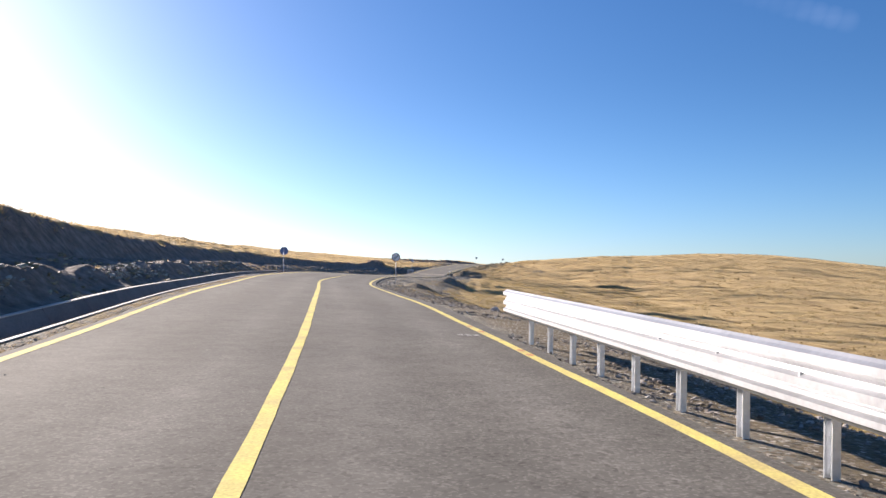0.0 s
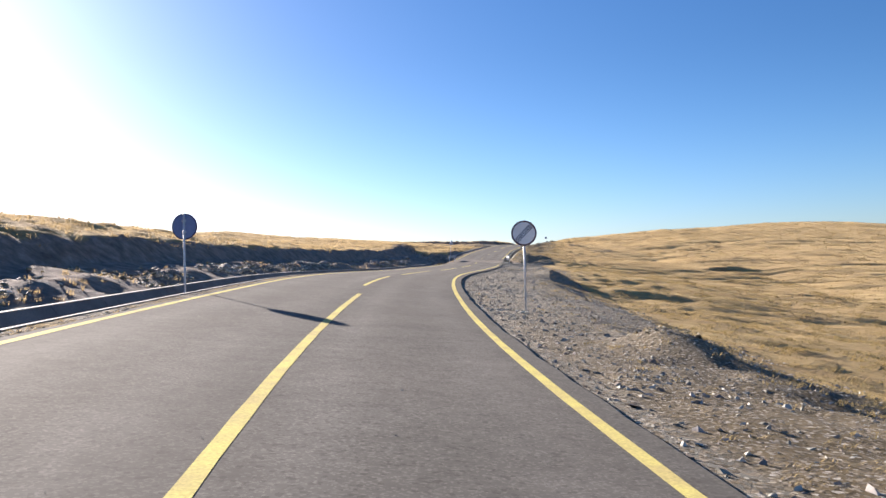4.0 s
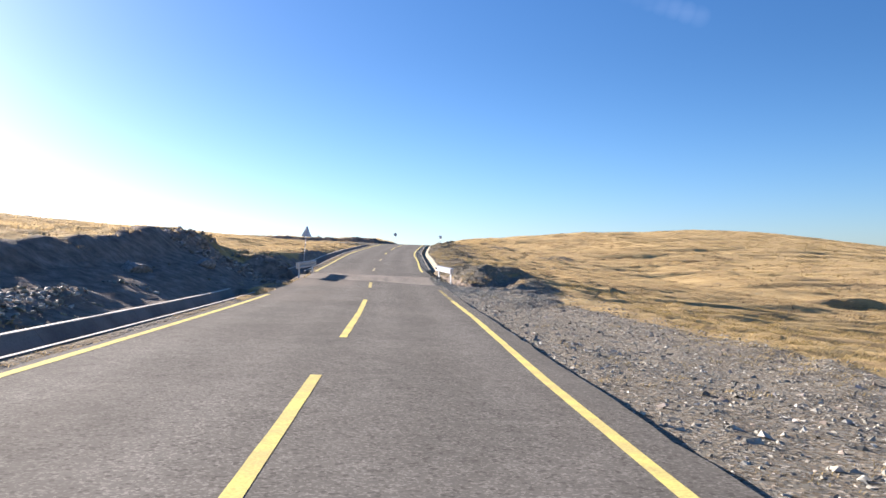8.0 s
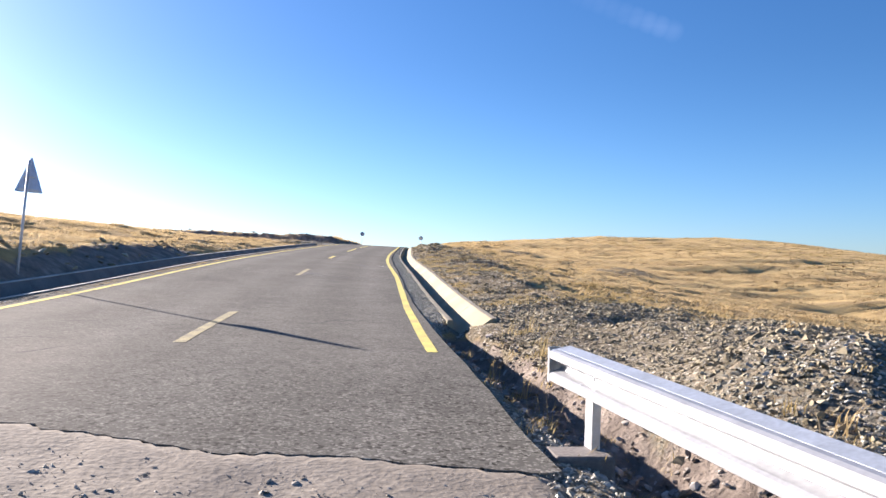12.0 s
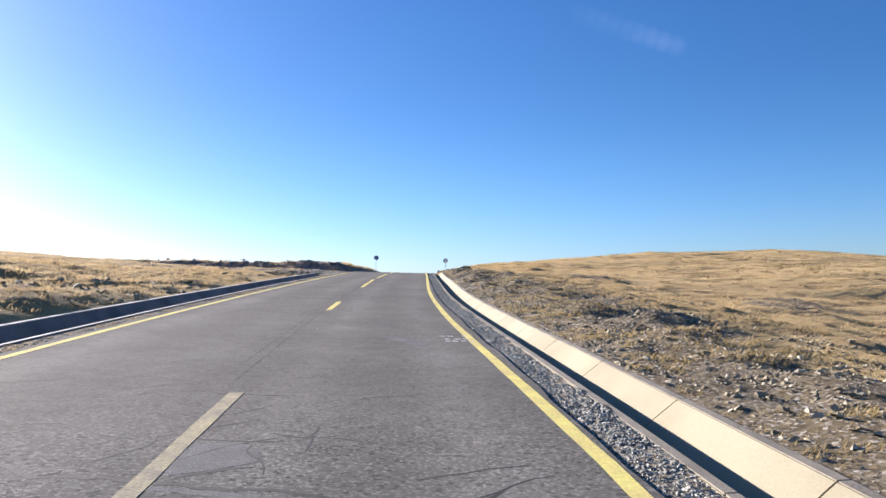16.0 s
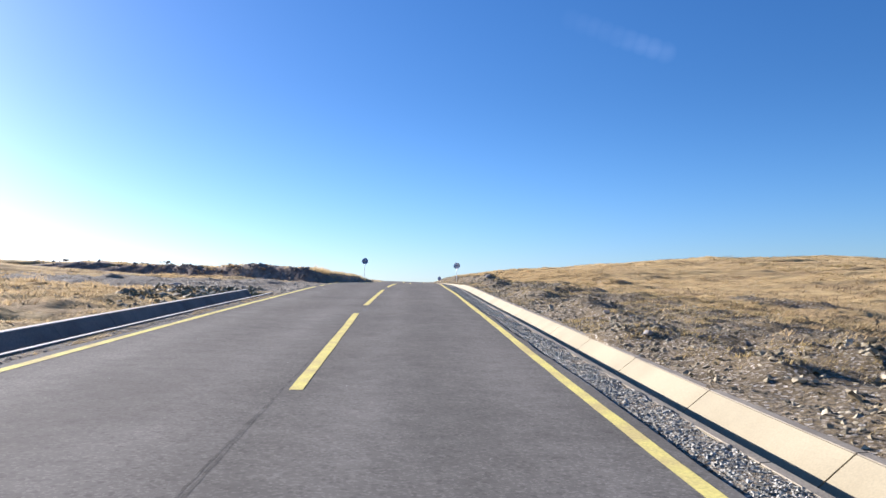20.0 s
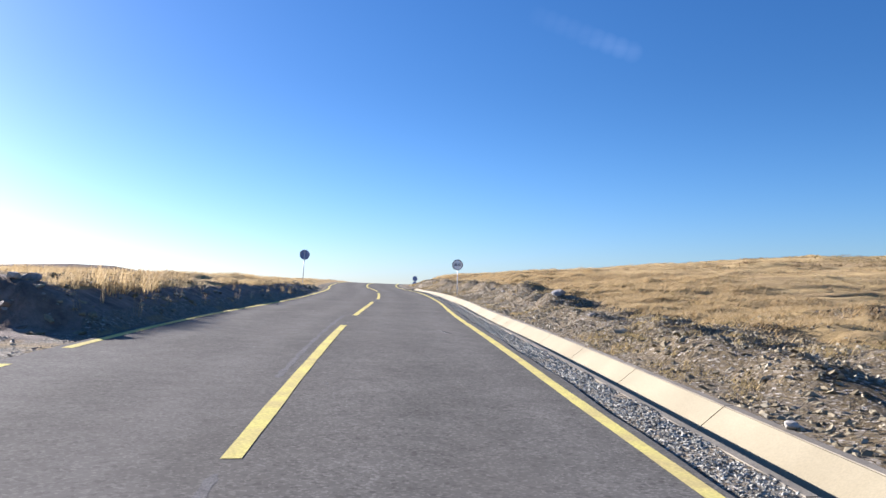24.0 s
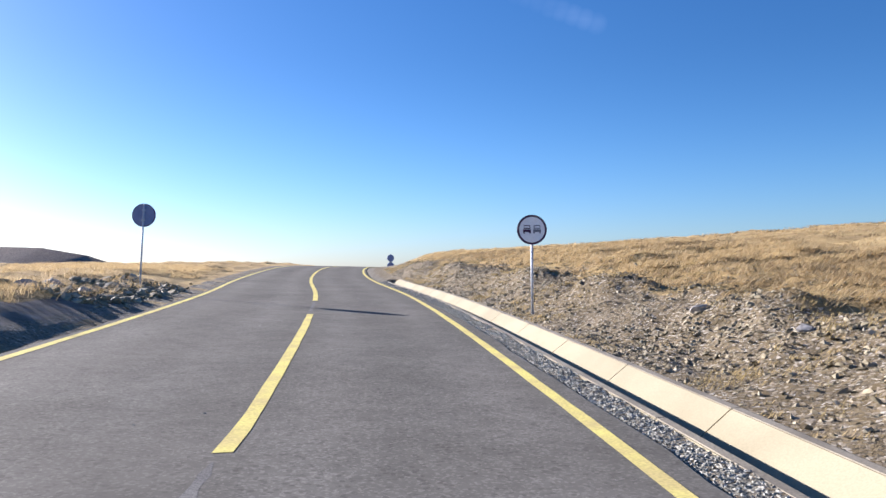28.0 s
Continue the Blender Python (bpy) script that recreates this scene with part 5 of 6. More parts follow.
# rubble of the banks
lay("rubble", 26000, 2.92, 6.2, -12, 40, 0.007, 0.036, BROWN, "earthy stones on the slope below the guardrail", clumpy(1.6, 82, -0.5, 0.3), "rubble", 3.5, 0.4)
lay("rubble", 90000, 3.92, 10.5, 132, 262, 0.010, 0.05, RUBBLE, "broken grey schist along the verge behind the gutter", lambda u, y: (0.35 + 0.65 * step(-0.3, 0.4, fbm(u / 2.2, y / 3, 73, 3))) * (1 - 0.8 * step(6.5, 10.5, u)), "rubble", 2.8, 0.25, CS)
lay("rubble", 90000, 3.92, 9.0, 132, 262, 0.012, 0.044, RUBBLE, "flaky schist fragments thick on the verge", lambda u, y: (0.3 + 0.7 * step(-0.2, 0.4, fbm(u / 1.8, y / 2.4, 76, 3))) * (1 - 0.8 * step(6.0, 9.0, u)) * (0.45 + 0.55 * step(185, 210, y)), "rubble", 1.8, 0.25, CS)
lay("rubble", 1500, 4.1, 9.0, 132, 262, 0.03, 0.075, RUBBLE, "larger slabs of schist among the verge rubble", clumpy(3, 74, -0.2, 0.6), "rubble", 3.0)
lay("rubble", 500, 4.2, 8.0, 196, 262, 0.04, 0.09, RUBBLE, "large slabs of broken schist on the cut bank", clumpy(3, 75, -0.2, 0.6), "rubble", 2.5)
lay("rubble", 14000, -6.8, -4.3, -14, 123, 0.012, 0.09, RUBBLE, "broken stones lying on the shaded cut bank", clumpy(2.2, 77, -0.35, 0.6), "rubble", 3.0)
lay("rubble", 11000, -5.85, -4.75, -14, 108, 0.012, 0.075, CHIPS, "sunlit stones on the ledge of the cut bank", clumpy(2.6, 78, -0.2, 0.4), "rubble", 2.0, 0.1)
lay("rubble", 2200, -5.1, -3.4, 200, 240, 0.012, 0.08, RUBBLE, "broken stones on the shaded earth bank", clumpy(2.2, 79, -0.3, 0.5), "rubble", 3.0)
lay("rubble", 700, -5.4, -3.6, 229, 238, 0.03, 0.14, RUBBLE, "pale broken stones heaped beside the sign", None, "rubble", 2.0)
lay("rubble", 2600, -7.5, -4.3, 128, 184, 0.015, 0.11, RUBBLE, "stones at the foot of the grassy bank", clumpy(2.2, 81, -0.2, 0.6), "rubble", 3.0)
lay("rubble", 900, -6.4, -4.2, 180, 188, 0.02, 0.14, RUBBLE, "stones on the shoulder of the side track", None, "rubble", 2.5)
lay("rubble", 1400, -9, -3.3, 119, 129, 0.02, 0.15, BROWN, "stones in the washed-out gully", None, "rubble", 2.8)
lay("rubble", 9500, 2.85, 6.5, 120.5, 131.8, 0.010, 0.05, BROWN, "brown stones in the trench under the guardrail", lambda u, y: trench(u, y) > 0.04, "rubble", 2.8)
lay("rubble", 6000, -28, -4.4, 199, 225, 0.05, 0.14, BROWN, "dark boulders along the cut above the side track", lambda u, y: np.exp(-((y - 200.9 - 0.8 * np.clip(-u - 4.5, 0, 25)) / 0.5) ** 2), "rubble", 2.0)


# stones piled on the heaps
heap_u, heap_y = [], []
for hx, hy, r, h in HEAPS:
    m = int(90 * r)
    yy_ = hy + RNG.normal(0, r * 0.75, m)
    heap_y.append(yy_)
    heap_u.append(hx + RNG.normal(0, r * 0.6, m) - xc(yy_))
heap_u, heap_y = np.concatenate(heap_u), np.concatenate(heap_y)
k = off_gutter(heap_u, heap_y) & (heap_u > 3.95)
strew("rubble", heap_u[k], heap_y[k], sizes(int(k.sum()), 0.02, 0.07, 2.2), RNG, RUBBLE, "angular stones piled on low heaps of rubble", "rubble", 0.25, CHIP_SHAPES)


def streaks(u, y):
    """Terraces of coarser grass along the hill."""
    x = xc(y) + u
    along, over_ = 0.96 * x - 0.28 * y, 0.28 * x + 0.96 * y
    return fbm(along / 11, over_ / 1.4, 63, 3)


def grass(name, n, u0, u1, y0, y1, lo, hi, mat, label, density=None, count=7, width=0.018, spread=0.10, lean=0.5, simple=False):
    u, y = scatter(n, u0, u1, y0, y1, RNG, density)
    k = off_gutter(u, y)
    u, y = u[k], y[k]
    return blades(name, u, y, RNG.uniform(lo, hi, len(u)), RNG, mat, label, count, width, spread, lean, "grass", simple)


# grass
UMBER = island_material("withered_brown_tussock", [(0.15, 0.107, 0.058), (0.21, 0.152, 0.085), (0.27, 0.20, 0.112), (0.18, 0.137, 0.078)], 0.9, 0, 0.3)
grass("grass", 40000, -30, -5.8, -10, 262, 0.06, 0.17, STRAW, "dry golden grass on the upper side of the road", lambda u, y: np.where((y < 128) & (u > -7.9 - 0.4 * rough(y, y * 0, 87)), 0, 1) * (0.35 + 0.65 * step(-0.3, 0.3, fbm(u / 3, y / 3, 83, 3))) * (1 - 0.98 * step(183, 188, y) * (1 - step(197, 201, y)) * (u > -14)) * np.where((y > 199) & (y - 0.8 * np.clip(-u - 4.5, 0, 25) < 202.5), 0.12, 1), 10, 0.02, 0.22, 1.3, True)
grass("grass", 9000, -30, -5.8, -10, 262, 0.06, 0.16, UMBER, "withered brown tussocks on the upper side of the road", lambda u, y: np.where((y < 128) & (u > -8.0), 0, 1) * step(0.15, 0.5, fbm(u / 1.5, y / 3, 84, 3)) * (1 - step(183, 188, y) * (1 - step(197, 201, y))), 10, 0.02, 0.25, 1.3, True)
grass("grass", 22000, -140, -30, -10, 330, 0.12, 0.26, STRAW, "dry golden grass on the far upper slope", None, 5, 0.07, 0.6, 1.5, True)
grass("grass", 44000, 6.0, 32, 128, 300, 0.05, 0.13, STRAW, "dry golden tussock grass beyond the stony verge", lambda u, y: step(5.5, 10.5, u) * (0.35 + 0.65 * step(-0.3, 0.3, fbm(u / 3, y / 3, 85, 3))) * (1 - 0.75 * step(0.05, 0.3, streaks(u, y))), 12, 0.02, 0.28, 2.0, True)
grass("grass", 14000, 7.0, 40, 128, 300, 0.06, 0.17, UMBER, "withered brown tussocks beyond the stony verge", lambda u, y: step(6, 10.5, u) * step(0.08, 0.3, streaks(u, y)), 12, 0.022, 0.34, 2.0, True)
grass("grass", 26000, 5, 34, -10, 128, 0.05, 0.12, HILL_STRAW, "dry golden grass falling into the valley", lambda u, y: step(0, 1.6, u - glide([(-10, 5), (25, 5.6), (40, 7.4), (85, 9.2), (112, 8.4), (128, 9)], y)) * (1 - 0.8 * step(0.15, 0.4, streaks(u, y))), 13, 0.024, 0.34, 1.9, True)
grass("grass", 62000, 30, 190, 0, 340, 0.09, 0.19, HILL_STRAW, "golden tussock grass over the rounded hill", lambda u, y: 1 - 0.95 * step(-0.05, 0.2, streaks(u, y)), 7, 0.06, 0.6, 2.2, True)
grass("grass", 54000, 20, 190, 0, 340, 0.08, 0.18, UMBER, "withered brown tussocks in terraces over the hill", lambda u, y: step(-0.05, 0.3, streaks(u, y)), 7, 0.07, 0.55, 2.0, True)
grass("grass", 34000, 3.95, 11, 134, 262, 0.025, 0.085, STRAW_GREEN, "greenish dry tufts among the rubble", clumpy(1.6, 89, -0.3, 0.4), 16, 0.011, 0.17, 1.4, True)
grass("grass", 13000, 6.3, 15, 200, 280, 0.08, 0.19, STRAW, "thick golden grass hanging over the rubble bank", lambda u, y: step(6.3, 7.5, u + 0.5 * fbm(y / 1.5, y * 0, 98, 3)), 17, 0.014, 0.26, 2.0, True)
grass("grass", 2500, 3.2, 9.0, 24, 116, 0.02, 0.07, STRAW_GREEN, "low greenish tufts in the gravel", clumpy(2.5, 91, 0.1, 0.6), 12, 0.009, 0.14, 1.2)
grass("grass", 13000, 4.2, 9.8, 34, 112, 0.02, 0.07, STRAW_GREEN, "short greenish turf along the rim of the lay-by", lambda u, y: step(-2.6, 0.4, u - glide([(40, 7.0), (60, 7.6), (85, 8.6), (112, 8.0)], y)) * step(-0.2, 0.4, fbm(u / 1.5, y / 3, 92, 3)), 16, 0.010, 0.18, 1.4, True)
grass("grass", 900, -6.4, -4.4, -10, 106, 0.05, 0.15, STRAW, "straw tufts on the shaded bank", clumpy(2.5, 93, 0.2, 0.7), 14, 0.007, 0.10, 0.8)
grass("grass", 9000, -3.39, -3.06, -10, 186, 0.015, 0.05, STRAW, "short straw along the road edge", clumpy(1.8, 95, -0.5, 0.3), 9, 0.007, 0.09, 1.6)
grass("grass", 900, -3.55, -2.95, 108, 128, 0.04, 0.14, STRAW, "ragged straw tufts at the crumbled road edge", clumpy(1.2, 96, -0.3, 0.4), 12, 0.006, 0.1, 1.0)
grass("grass", 14000, -13, -4.25, 201.3, 262, 0.08, 0.22, STRAW, "feathery straw on top of the earth bank", lambda u, y: step(-0.3, 0.4, fbm(u / 2, y / 2, 97, 3)), 14, 0.005, 0.24, 1.7)
grass("grass", 26, -4.2, -3.4, 200, 226, 0.18, 0.42, STRAW, "tall pale straw stalks on the shaded bank", None, 11, 0.003, 0.10, 0.4)
grass("grass", 16000, -20, -4.5, 137, 188, 0.03, 0.09, STRAW, "matted straw-coloured grass on the low bank", lambda u, y: (u < -5.2 + 0.9 * step(140, 158, y)) * (0.4 + 0.6 * step(-0.3, 0.3, fbm(u / 2, y / 2, 101, 3))) * (1 - step(183, 187, y) * (u > -14)), 13, 0.014, 0.26, 2.2, True)
grass("grass", 7000, -20, -4.5, 129, 188, 0.03, 0.09, UMBER, "withered brown patches on the low bank", lambda u, y: (u < -5.2 + 0.9 * step(140, 158, y)) * step(-0.05, 0.4, fbm(u / 1.2, y / 2.5, 102, 3)) * (1 - step(183, 187, y) * (u > -14)), 12, 0.014, 0.25, 1.5, True)
grass("grass", 1300, 3.3, 8.6, 20, 56, 0.015, 0.06, STRAW_GREEN, "low olive tufts between the stones of the lay-by", clumpy(1.1, 83, 0.0, 0.45), 16, 0.010, 0.16, 1.6)
grass("grass", 30, -4.75, -4.0, 202.6, 206.0, 0.18, 0.42, STRAW, "tall straw at the foot of the bank beside the side track", None, 14, 0.008, 0.14, 0.7)
grass("grass", 80, 4.2, 7.0, 120.8, 126, 0.10, 0.26, STRAW, "straw tufts in the washed-out pit", clumpy(1.2, 81, -0.1, 0.4), 14, 0.008, 0.14, 1.0)
grass("grass", 150, 2.95, 4.2, 122.5, 131.5, 0.03, 0.12, STRAW_GREEN, "ragged greenish tufts on the crumbled road edge", None, 16, 0.006, 0.12, 1.1)
grass("grass", 7, 3.2, 4.2, 127, 132.5, 0.2, 0.45, STRAW_GREEN, "dead stalks at the head of the gutter", None, 14, 0.004, 0.12, 0.7)
grass("grass", 60, 3.9, 5.6, 120.8, 126, 0.05, 0.16, STRAW_GREEN, "coarse tufts growing in the trench", None, 18, 0.006, 0.12, 0.9)


# ---- single stones that stand out ----
def boulder(x, y, size, label, mat=STONE, flat=0.6, seed=0, sink=0.25, tint=None):
    rng = random.Random(seed + 500)
    bm = bmesh.new()
    bmesh.ops.create_icosphere(bm, subdivisions=2, radius=size)
    cuts = [Vector((rng.gauss(0, 1), rng.gauss(0, 1), rng.gauss(0, 0.8))).normalized() for _ in range(7)]
    for v in bm.verts:
        for c in cuts:                                # broken faces
            d = v.co.dot(c) - size * 0.62
            if d > 0:
                v.co -= c * d
        v.co += Vector((rng.uniform(-1, 1), rng.uniform(-1, 1), rng.uniform(-1, 1))) * size * 0.045
        v.co.x *= 1.25
        v.co.z *= flat
    u = x - float(xc(y))
    ob = part("boulder", bm, mat)
    ob.location = ground_at(u, y, size * flat * 0.62 - size * sink)
    ob.rotation_euler = (rng.uniform(-.15, .15), rng.uniform(-.15, .15), rng.uniform(0, 6.28))
    return tagged(ob, label, "boulder", "loose boulders")


PALE_STONE = material("pale_quartz_stone", (0.42, 0.39, 0.34), 0.8, vary=0.15, scale=2.0, fine=14, bump=0.4, second=(0.30, 0.27, 0.23))
for k, (x, y, s, pale) in enumerate([(2.0, 23.1, 0.30, 1), (1.3, 19.5, 0.16, 1), (1.5, 42.4, 0.2, 0), (4.3, 96.0, 0.11, 1), (15.7, 209.4, 0.22, 0), (13.7, 202.9, 0.08, 1), (17.0, 218.2, 0.12, 0), (18.0, 221.3, 0.11, 0), (18.3, 223.6, 0.14, 0), (7.7, 170.4, 0.10, 0), (10.9, 193.4, 0.08, 1), (16.9, 216.7, 0.09, 1), (11.8, 189.2, 0.13, 1), (12.2, 190.0, 0.16, 0), (8.9, 174.6, 0.09, 1), (6.9, 153.6, 0.11, 1)]):
    boulder(x, y, s, "pale angular boulder lying on the stony verge" if pale else "grey broken schist boulder on the stony verge", PALE_STONE if pale else STONE, 0.6, k)
for k, (u, y, s) in enumerate([(-5.6, 186.2, 0.3), (-6.9, 187.0, 0.24), (-9.5, 203.5, 0.2), (-12.5, 206.0, 0.22), (-7.2, 202.3, 0.2), (-4.8, 201.6, 0.18), (-5.0, 229.5, 0.26), (-4.5, 231.0, 0.2), (-5.3, 231.5, 0.34)]):
    boulder(float(xc(y)) + u, y, s, "grey boulder on the earth bank by the side track" if y < 210 else "grey slab of schist heaped by the sign", STONE, 0.6, 40 + k)
for k, (x, y, s) in enumerate([(-62.0, 118.0, 0.9), (-70.0, 150.0, 0.8), (-52.0, 160.0, 0.7), (-44.0, 172.0, 0.8), (-36.0, 178.0, 0.7), (-58.0, 135.0, 0.5), (-31.0, 186.0, 0.6)]):
    boulder(x, y, s, "dark boulder on the crest of the grassy slope", STONE, 0.7, 90 + k)
for k, (u, y, s) in enumerate([(-6.1, 14.0, 0.24), (-5.2, 22.5, 0.2), (-5.4, 31.0, 0.26), (-5.1, 44.0, 0.22), (-5.3, 63.0, 0.24), (-5.2, 78.0, 0.22), (-5.4, 92.0, 0.3), (-5.9, 101.0, 0.34), (-6.3, 111.0, 0.4), (-5.8, 117.0, 0.36)]):
    boulder(float(xc(y)) + u, y, s, "dark boulder bedded in the shaded cut bank", STONE, 0.75, 60 + k)


# ---- concrete footing of the guardrail post ----
bm = bmesh.new()
add_box(bm, (0.36, 0.30, 0.24), None, 0.02)
footing = tagged(part("footing", bm, CONCRETE_DARK), "grey concrete footing block at a guardrail post", "footing")
footing.location = ground_at(3.15, 125.42, -0.07)
footing.rotation_euler = (0, 0, -0.1)


# ---- marks, cracks and scars in the asphalt ----
def decal(name, pts, mat, label, up=0.002, category="road marking", group="", strip=False):
    """A thin painted or worn shape lying on the road; pts: (u, y) outline."""
    bm = bmesh.new()
    top = [bm.verts.new(at(u, y, up)) for u, y in pts]
    if strip:
        n = len(pts)
        for i in range(n // 2 - 1):
            bm.faces.new((top[i], top[i + 1], top[n - 2 - i], top[n - 1 - i]))
    else:
        bm.faces.new(top)
        bmesh.ops.triangulate(bm, faces=bm.faces)
    for f in bm.faces:
        f.normal_update()
        if f.normal.z < 0:
            f.normal_flip()
    return tagged(part(name, bm, mat), label, category, group, "structure")


def ribbon(path, width, seed=0, wander=0.02):
    """Outline of a crooked strip along a path of (u, y)."""
    rng = random.Random(seed)
    left, right = [], []
    n = max(4, int(math.dist(path[0], path[-1]) / 0.12))
    for i in range(n + 1):
        s = i / n * (len(path) - 1)
        k = min(int(s), len(path) - 2)
        r = s - k
        u, y = (path[k][q] * (1 - r) + path[k + 1][q] * r for q in (0, 1))
        du, dy = path[k + 1][0] - path[k][0], path[k + 1][1] - path[k][1]
        ln = math.hypot(du, dy)
        nu, ny = -dy / ln, du / ln
        o, w = rng.uniform(-1, 1) * wander, width * rng.uniform(0.35, 1.0) * (0.25 if i in (0, n) else 1)
        left.append((u + nu * (o + w / 2), y + ny * (o + w / 2)))
        right.append((u + nu * (o - w / 2), y + ny * (o - w / 2)))
    return left + right[::-1]


WHITE_PAINT = material("thin_white_spray_paint", (0.62, 0.60, 0.57), 0.9, vary=0.15, scale=6, fine=60, bump=0.1, second=(0.36, 0.35, 0.33))
ORANGE_PAINT = material("faded_orange_paint", (0.55, 0.20, 0.07), 0.9, vary=0.15, scale=6, fine=60, bump=0.1, second=(0.60, 0.42, 0.16))
SCUFF = material("pale_scuffed_asphalt", (0.162, 0.157, 0.148), 0.9, vary=0.22, scale=5.0, fine=70, bump=0.2, second=(0.125, 0.12, 0.116), spec=0.12)
JOINT = material("darker_asphalt_joint", (0.147, 0.139, 0.123), 0.95, vary=0.2, scale=5, fine=60, bump=0.1, spec=0.04)
CRACK = material("tar_dark_crack", (0.045, 0.043, 0.042), 0.9, vary=0.2, scale=8, fine=60, bump=0.1)

# surveyors' spray marks, three short rows, not legible
for u, y, w in [(2.07, 149.42, 0.07), (2.18, 149.40, 0.10), (2.42, 149.46, 0.09), (2.11, 149.02, 0.06), (2.26, 149.02, 0.09), (2.39, 149.02, 0.09), (2.10, 148.74, 0.08), (2.20, 148.74, 0.08), (2.33, 148.74, 0.07), (2.45, 148.74, 0.07), (2.69, 148.76, 0.08)]:
    for dy in (-0.35, -0.24):
        decal("spray_mark", [(u + 0.1 - w / 2, y + dy), (u + 0.1 + w / 2, y + dy + 0.01), (u + 0.1 + w / 2, y + dy + 0.05), (u + 0.1 - w / 2, y + dy + 0.04)], WHITE_PAINT, "small white sprayed bar on the asphalt", 0.003, group="white spray marks")
for u, w in [(2.2, 0.09), (2.31, 0.08), (2.42, 0.09)]:
    for y in (10.96, 11.08):
        decal("spray_mark", [(u - w / 2, y), (u + w / 2, y + 0.02), (u + w / 2, y + 0.06), (u - w / 2, y + 0.04)], WHITE_PAINT, "small white sprayed bar on the asphalt", 0.003, group="white spray marks")
for y in (11.6, 12.4, 9.4, 9.0):
    u = float(line_right(y))
    decal("orange_smudge", [(u - 0.05, y - 0.1), (u + 0.02, y - 0.12), (u + 0.05, y + 0.02), (u + 0.01, y + 0.12), (u - 0.04, y + 0.05)], ORANGE_PAINT, "faded orange smudge on the yellow line", 0.006)
for a, b in [((-2.36, 188.75), (-2.05, 189.0)), ((-2.34, 189.02), (-2.06, 188.72))]:
    decal("cross_mark", ribbon([a, b], 0.06, 3, 0.004), WHITE_PAINT, "pale sprayed cross on the asphalt", 0.002 + 0.0015 * (a[1] > 189), strip=True)
# worn traces of an older centre line
for a, b, u in [(176.9, 179.0, -0.02), (189.8, 192.7, -0.06), (196.0, 206.2, -0.20), (216.4, 219.0, 0.03), (229.2, 232.6, 0.0)]:
    decal("old_line", ribbon([(u, a), (u, b)], 0.10, int(a), 0.006), SCUFF, "scraped trace of an old centre line", 0.0008, strip=True)
decal("dust_patch", [(1.28, 149.1), (1.5, 148.98), (1.68, 148.62), (1.86, 148.25), (1.84, 147.98), (1.72, 147.85), (1.62, 148.1), (1.45, 148.5), (1.33, 148.8)], SCUFF, "pale dusty patch on the asphalt", 0.0008, "stain")
decal("broken_patch", [(0.15, 142.06), (0.40, 142.16), (0.58, 142.28), (0.56, 142.5), (0.40, 142.74), (0.12, 142.74), (-0.02, 142.4)], SCUFF, "broken pale flake of asphalt beside a crack", 0.0008, "patch")
decal("crack_lip", ribbon([(0.0, 141.9), (0.5, 141.7), (1.4, 141.32), (2.1, 141.17), (2.6, 141.13)], 0.10, 77, 0.02), SCUFF, "pale crumbled lip of a crack", 0.0008, "crack", strip=True)
for u, a, b in [(-0.10, 144.8, 166.5), (-0.24, 146.0, 158.0), (-0.16, 160.0, 176.0)]:
    decal("joint", ribbon([(u, a), (u + 0.03, (a + b) / 2), (u - 0.02, b)], 0.03, int(a), 0.004), JOINT, "faint dark joint between two lanes of asphalt", 0.0007, "joint", strip=True)
# cracks
for k, path in enumerate([[(-2.5, 143.6), (-1.68, 143.1), (-1.09, 142.6), (-0.55, 142.1), (-0.17, 142.05), (0.44, 141.8), (0.82, 141.7), (1.37, 141.4), (2.08, 141.25), (2.74, 141.2)], [(0.17, 142.0), (0.34, 142.1), (0.57, 142.2)], [(-1.70, 143.8), (-1.2, 143.4), (-0.92, 143.4), (-0.49, 143.0), (-0.28, 142.9)], [(-1.95, 119.9), (-1.8, 120.35)], [(-1.1, 118.75), (-0.85, 118.85)], [(-2.9, 122.6), (-1.95, 121.75)], [(1.15, 131.2), (1.45, 131.75), (1.62, 131.9)], [(-2.0, 129.0), (-1.5, 129.5), (-1.1, 129.4)], [(-1.2, 128.4), (-0.9, 128.9)], [(-2.5, 128.2), (-2.1, 128.5)], [(-0.6, 130.6), (-0.3, 130.9)], [(-1.7, 130.9), (-1.3, 131.0)], [(-1.24, 109.1), (0.3, 108.45), (2.6, 108.0)]]):
    decal("crack", ribbon(path, 0.06 if k < 2 else 0.035, k, 0.022), CRACK, "dark crack across the asphalt", 0.0008, "crack", strip=True)
rng_c = random.Random(17)
for k in range(26):                                   # crazed asphalt beside the long crack
    u0, y0 = rng_c.uniform(-2.7, 1.9), rng_c.uniform(141.1, 144.6)
    y0 -= 0.25 * u0
    path = [(u0, y0)]
    turn = rng_c.uniform(-0.7, 0.7) + (1.57 if k % 3 == 0 else 0.0)
    for _ in range(3):
        turn += rng_c.uniform(-0.7, 0.7)
        path.append((path[-1][0] + 0.24 * math.cos(turn), path[-1][1] + 0.24 * math.sin(turn)))
    decal("crack", ribbon(path, 0.03, 200 + k, 0.015), CRACK, "short dark crack in crazed asphalt", 0.0009, "crack", strip=True)
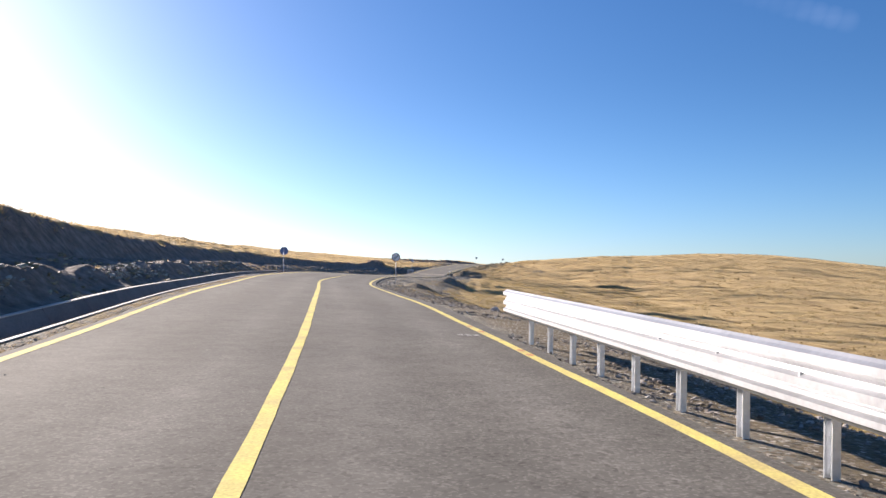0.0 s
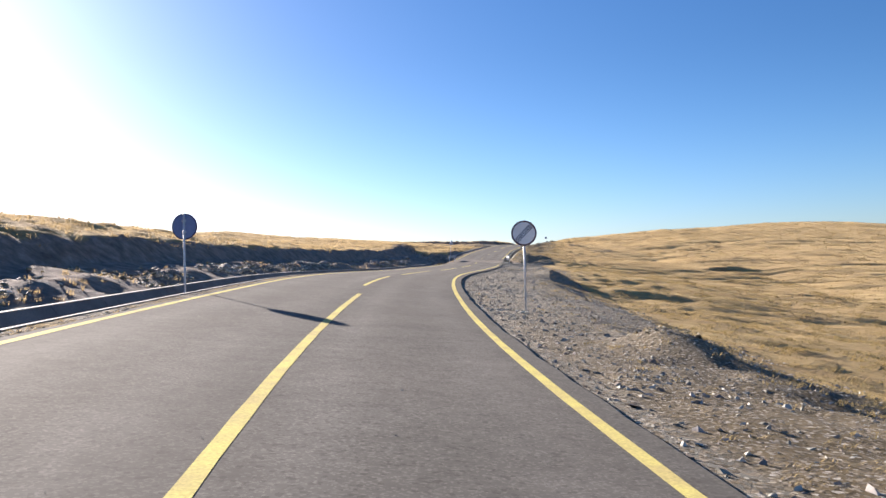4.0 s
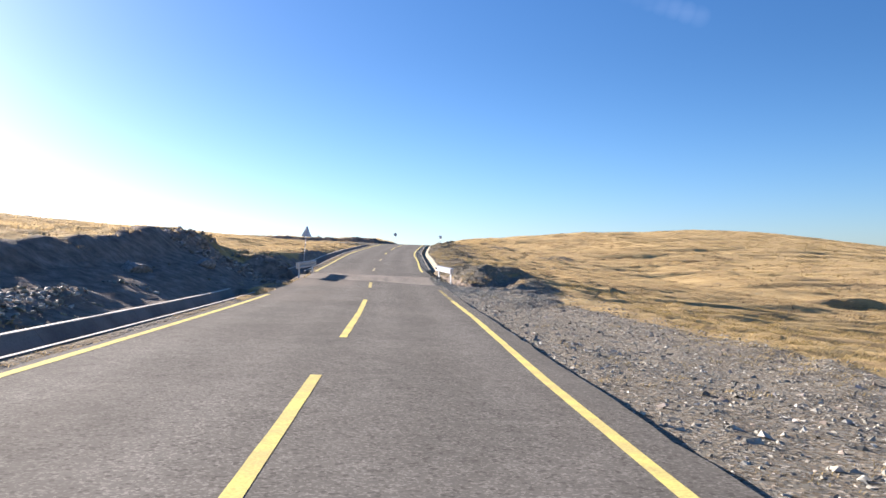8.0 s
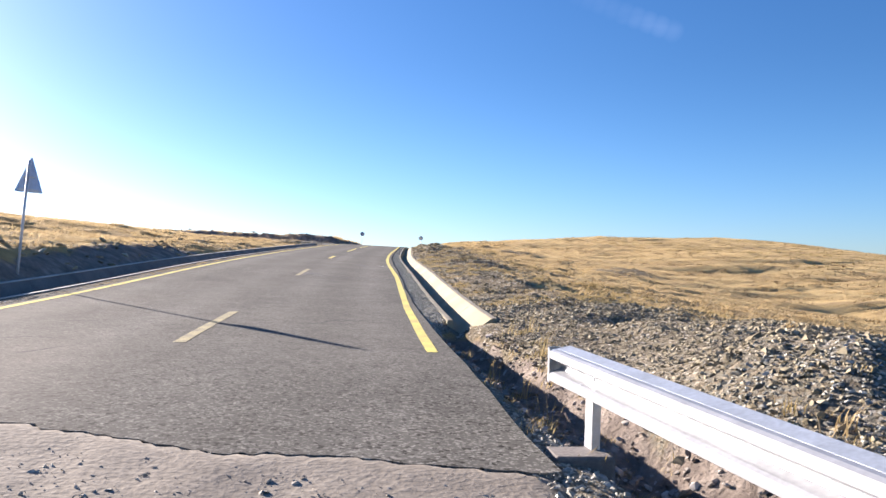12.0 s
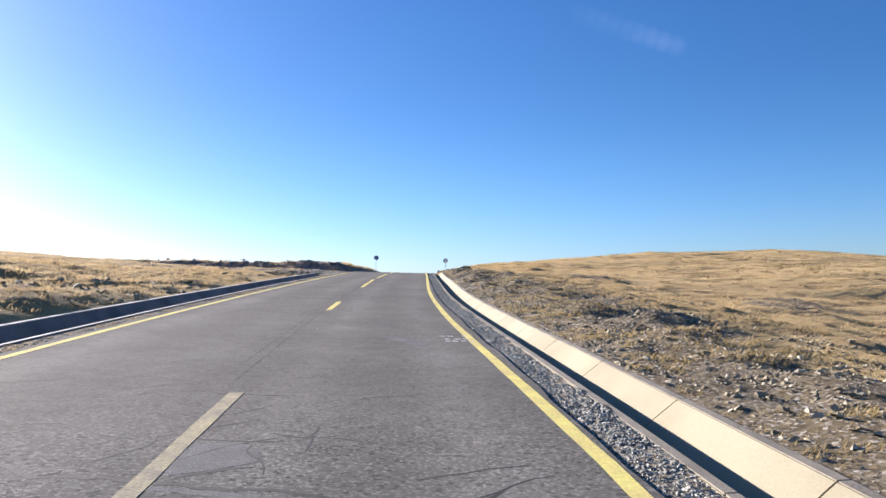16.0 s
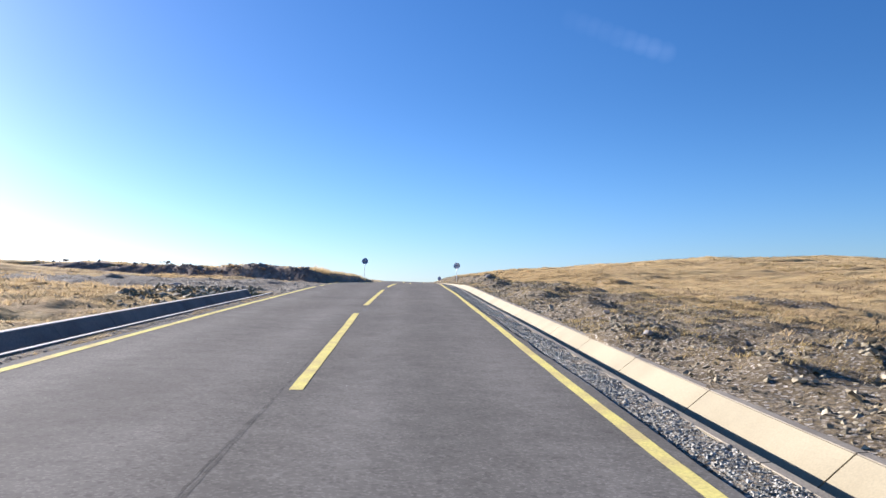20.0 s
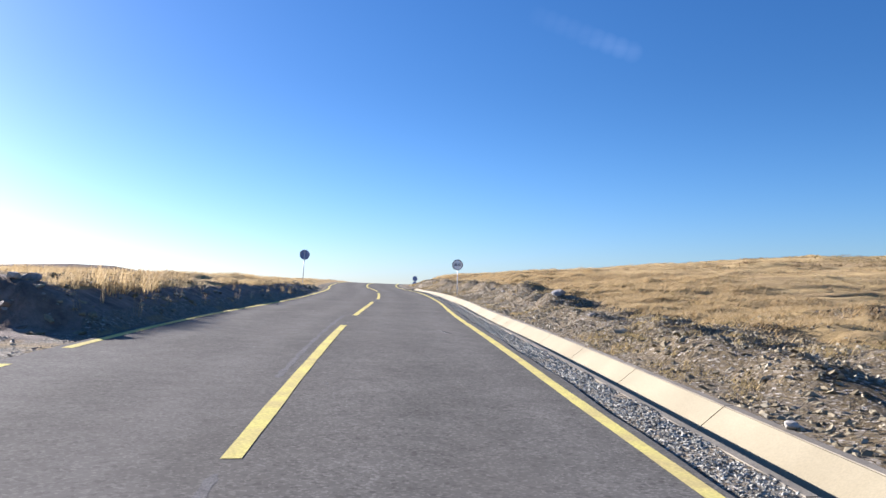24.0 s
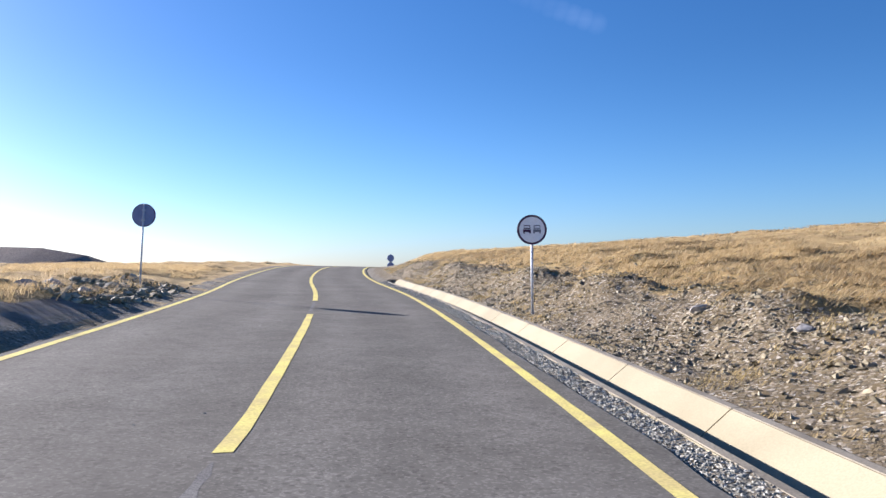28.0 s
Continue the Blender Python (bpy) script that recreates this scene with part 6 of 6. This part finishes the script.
for k, (u, y) in enumerate([(1.63, 132.55), (1.66, 131.85), (1.80, 131.8)]):
    decal("blister", ribbon([(u - 0.08, y - 0.03), (u + 0.08, y + 0.02)], 0.05, 20 + k, 0.01), CRACK, "dark lifted blister in the asphalt", 0.0008, "crack", strip=True)
decal("pothole", ribbon([(1.86, 201.95), (1.91, 201.7), (1.97, 201.35)], 0.10, 30, 0.015), CRACK, "shallow dark pothole sliver in the asphalt", 0.0008, "pothole", strip=True)
decal("pothole_rim", ribbon([(1.81, 201.98), (1.86, 201.7), (1.91, 201.4)], 0.02, 31, 0.012), WHITE_PAINT, "pale chipped rim of a pothole", 0.003, "pothole", strip=True)

# white flecks and grit on the lanes
rng_f = np.random.default_rng(11)
fu, fy = rng_f.uniform(-2.8, 2.6, 900), rng_f.uniform(-2, 250, 900)
keep = ~((fy > 119) & (fy < 128))
fu, fy = fu[keep], fy[keep]
fz = zroad(fu, fy) + 0.004
base = np.stack([xc(fy) + fu, fy, fz], -1)
fs = 0.003 + 0.007 * rng_f.random(len(fu)) ** 4
co_, fa_ = CHIP_SHAPES[0]
pts = base[:, None] + co_[None] * fs[:, None, None]
fleck = big_mesh("grit", pts.reshape(-1, 3), (fa_[None] + (np.arange(len(fu)) * len(co_))[:, None, None]).reshape(-1, 3), CHIPS, False)
tagged(fleck, "pale grit scattered over the asphalt lanes", "grit", kind="stuff")


# ---- two small round signs far up the road ----
def far_signs(x, y, z):
    u = x - float(xc(y))
    g = ground_at(u, y)
    top = tagged(new("road_sign"), "two small dark round signs stacked on one thin pole", "road sign", "road signs")
    top.location = g
    h = z + 0.45 - g.z
    bm = bmesh.new()
    add_cyl(bm, 0.03, 0.03, h + 0.2, Matrix.Translation((0, 0.03, h / 2 - 0.1)), 10)
    part("pole", bm, POLE, top)
    for s in (0.3, -0.33):
        bm = bmesh.new()
        add_cyl(bm, 0.3, 0.3, 0.02, Matrix.Translation((0, -0.02, z + s - 0.2 - g.z)) @ Matrix.Rotation(radians(90), 4, "X"), 28)
        part("panel", bm, SIGN_BACK, top)
    return top


far_signs(26.0, 278.0, 9.95)
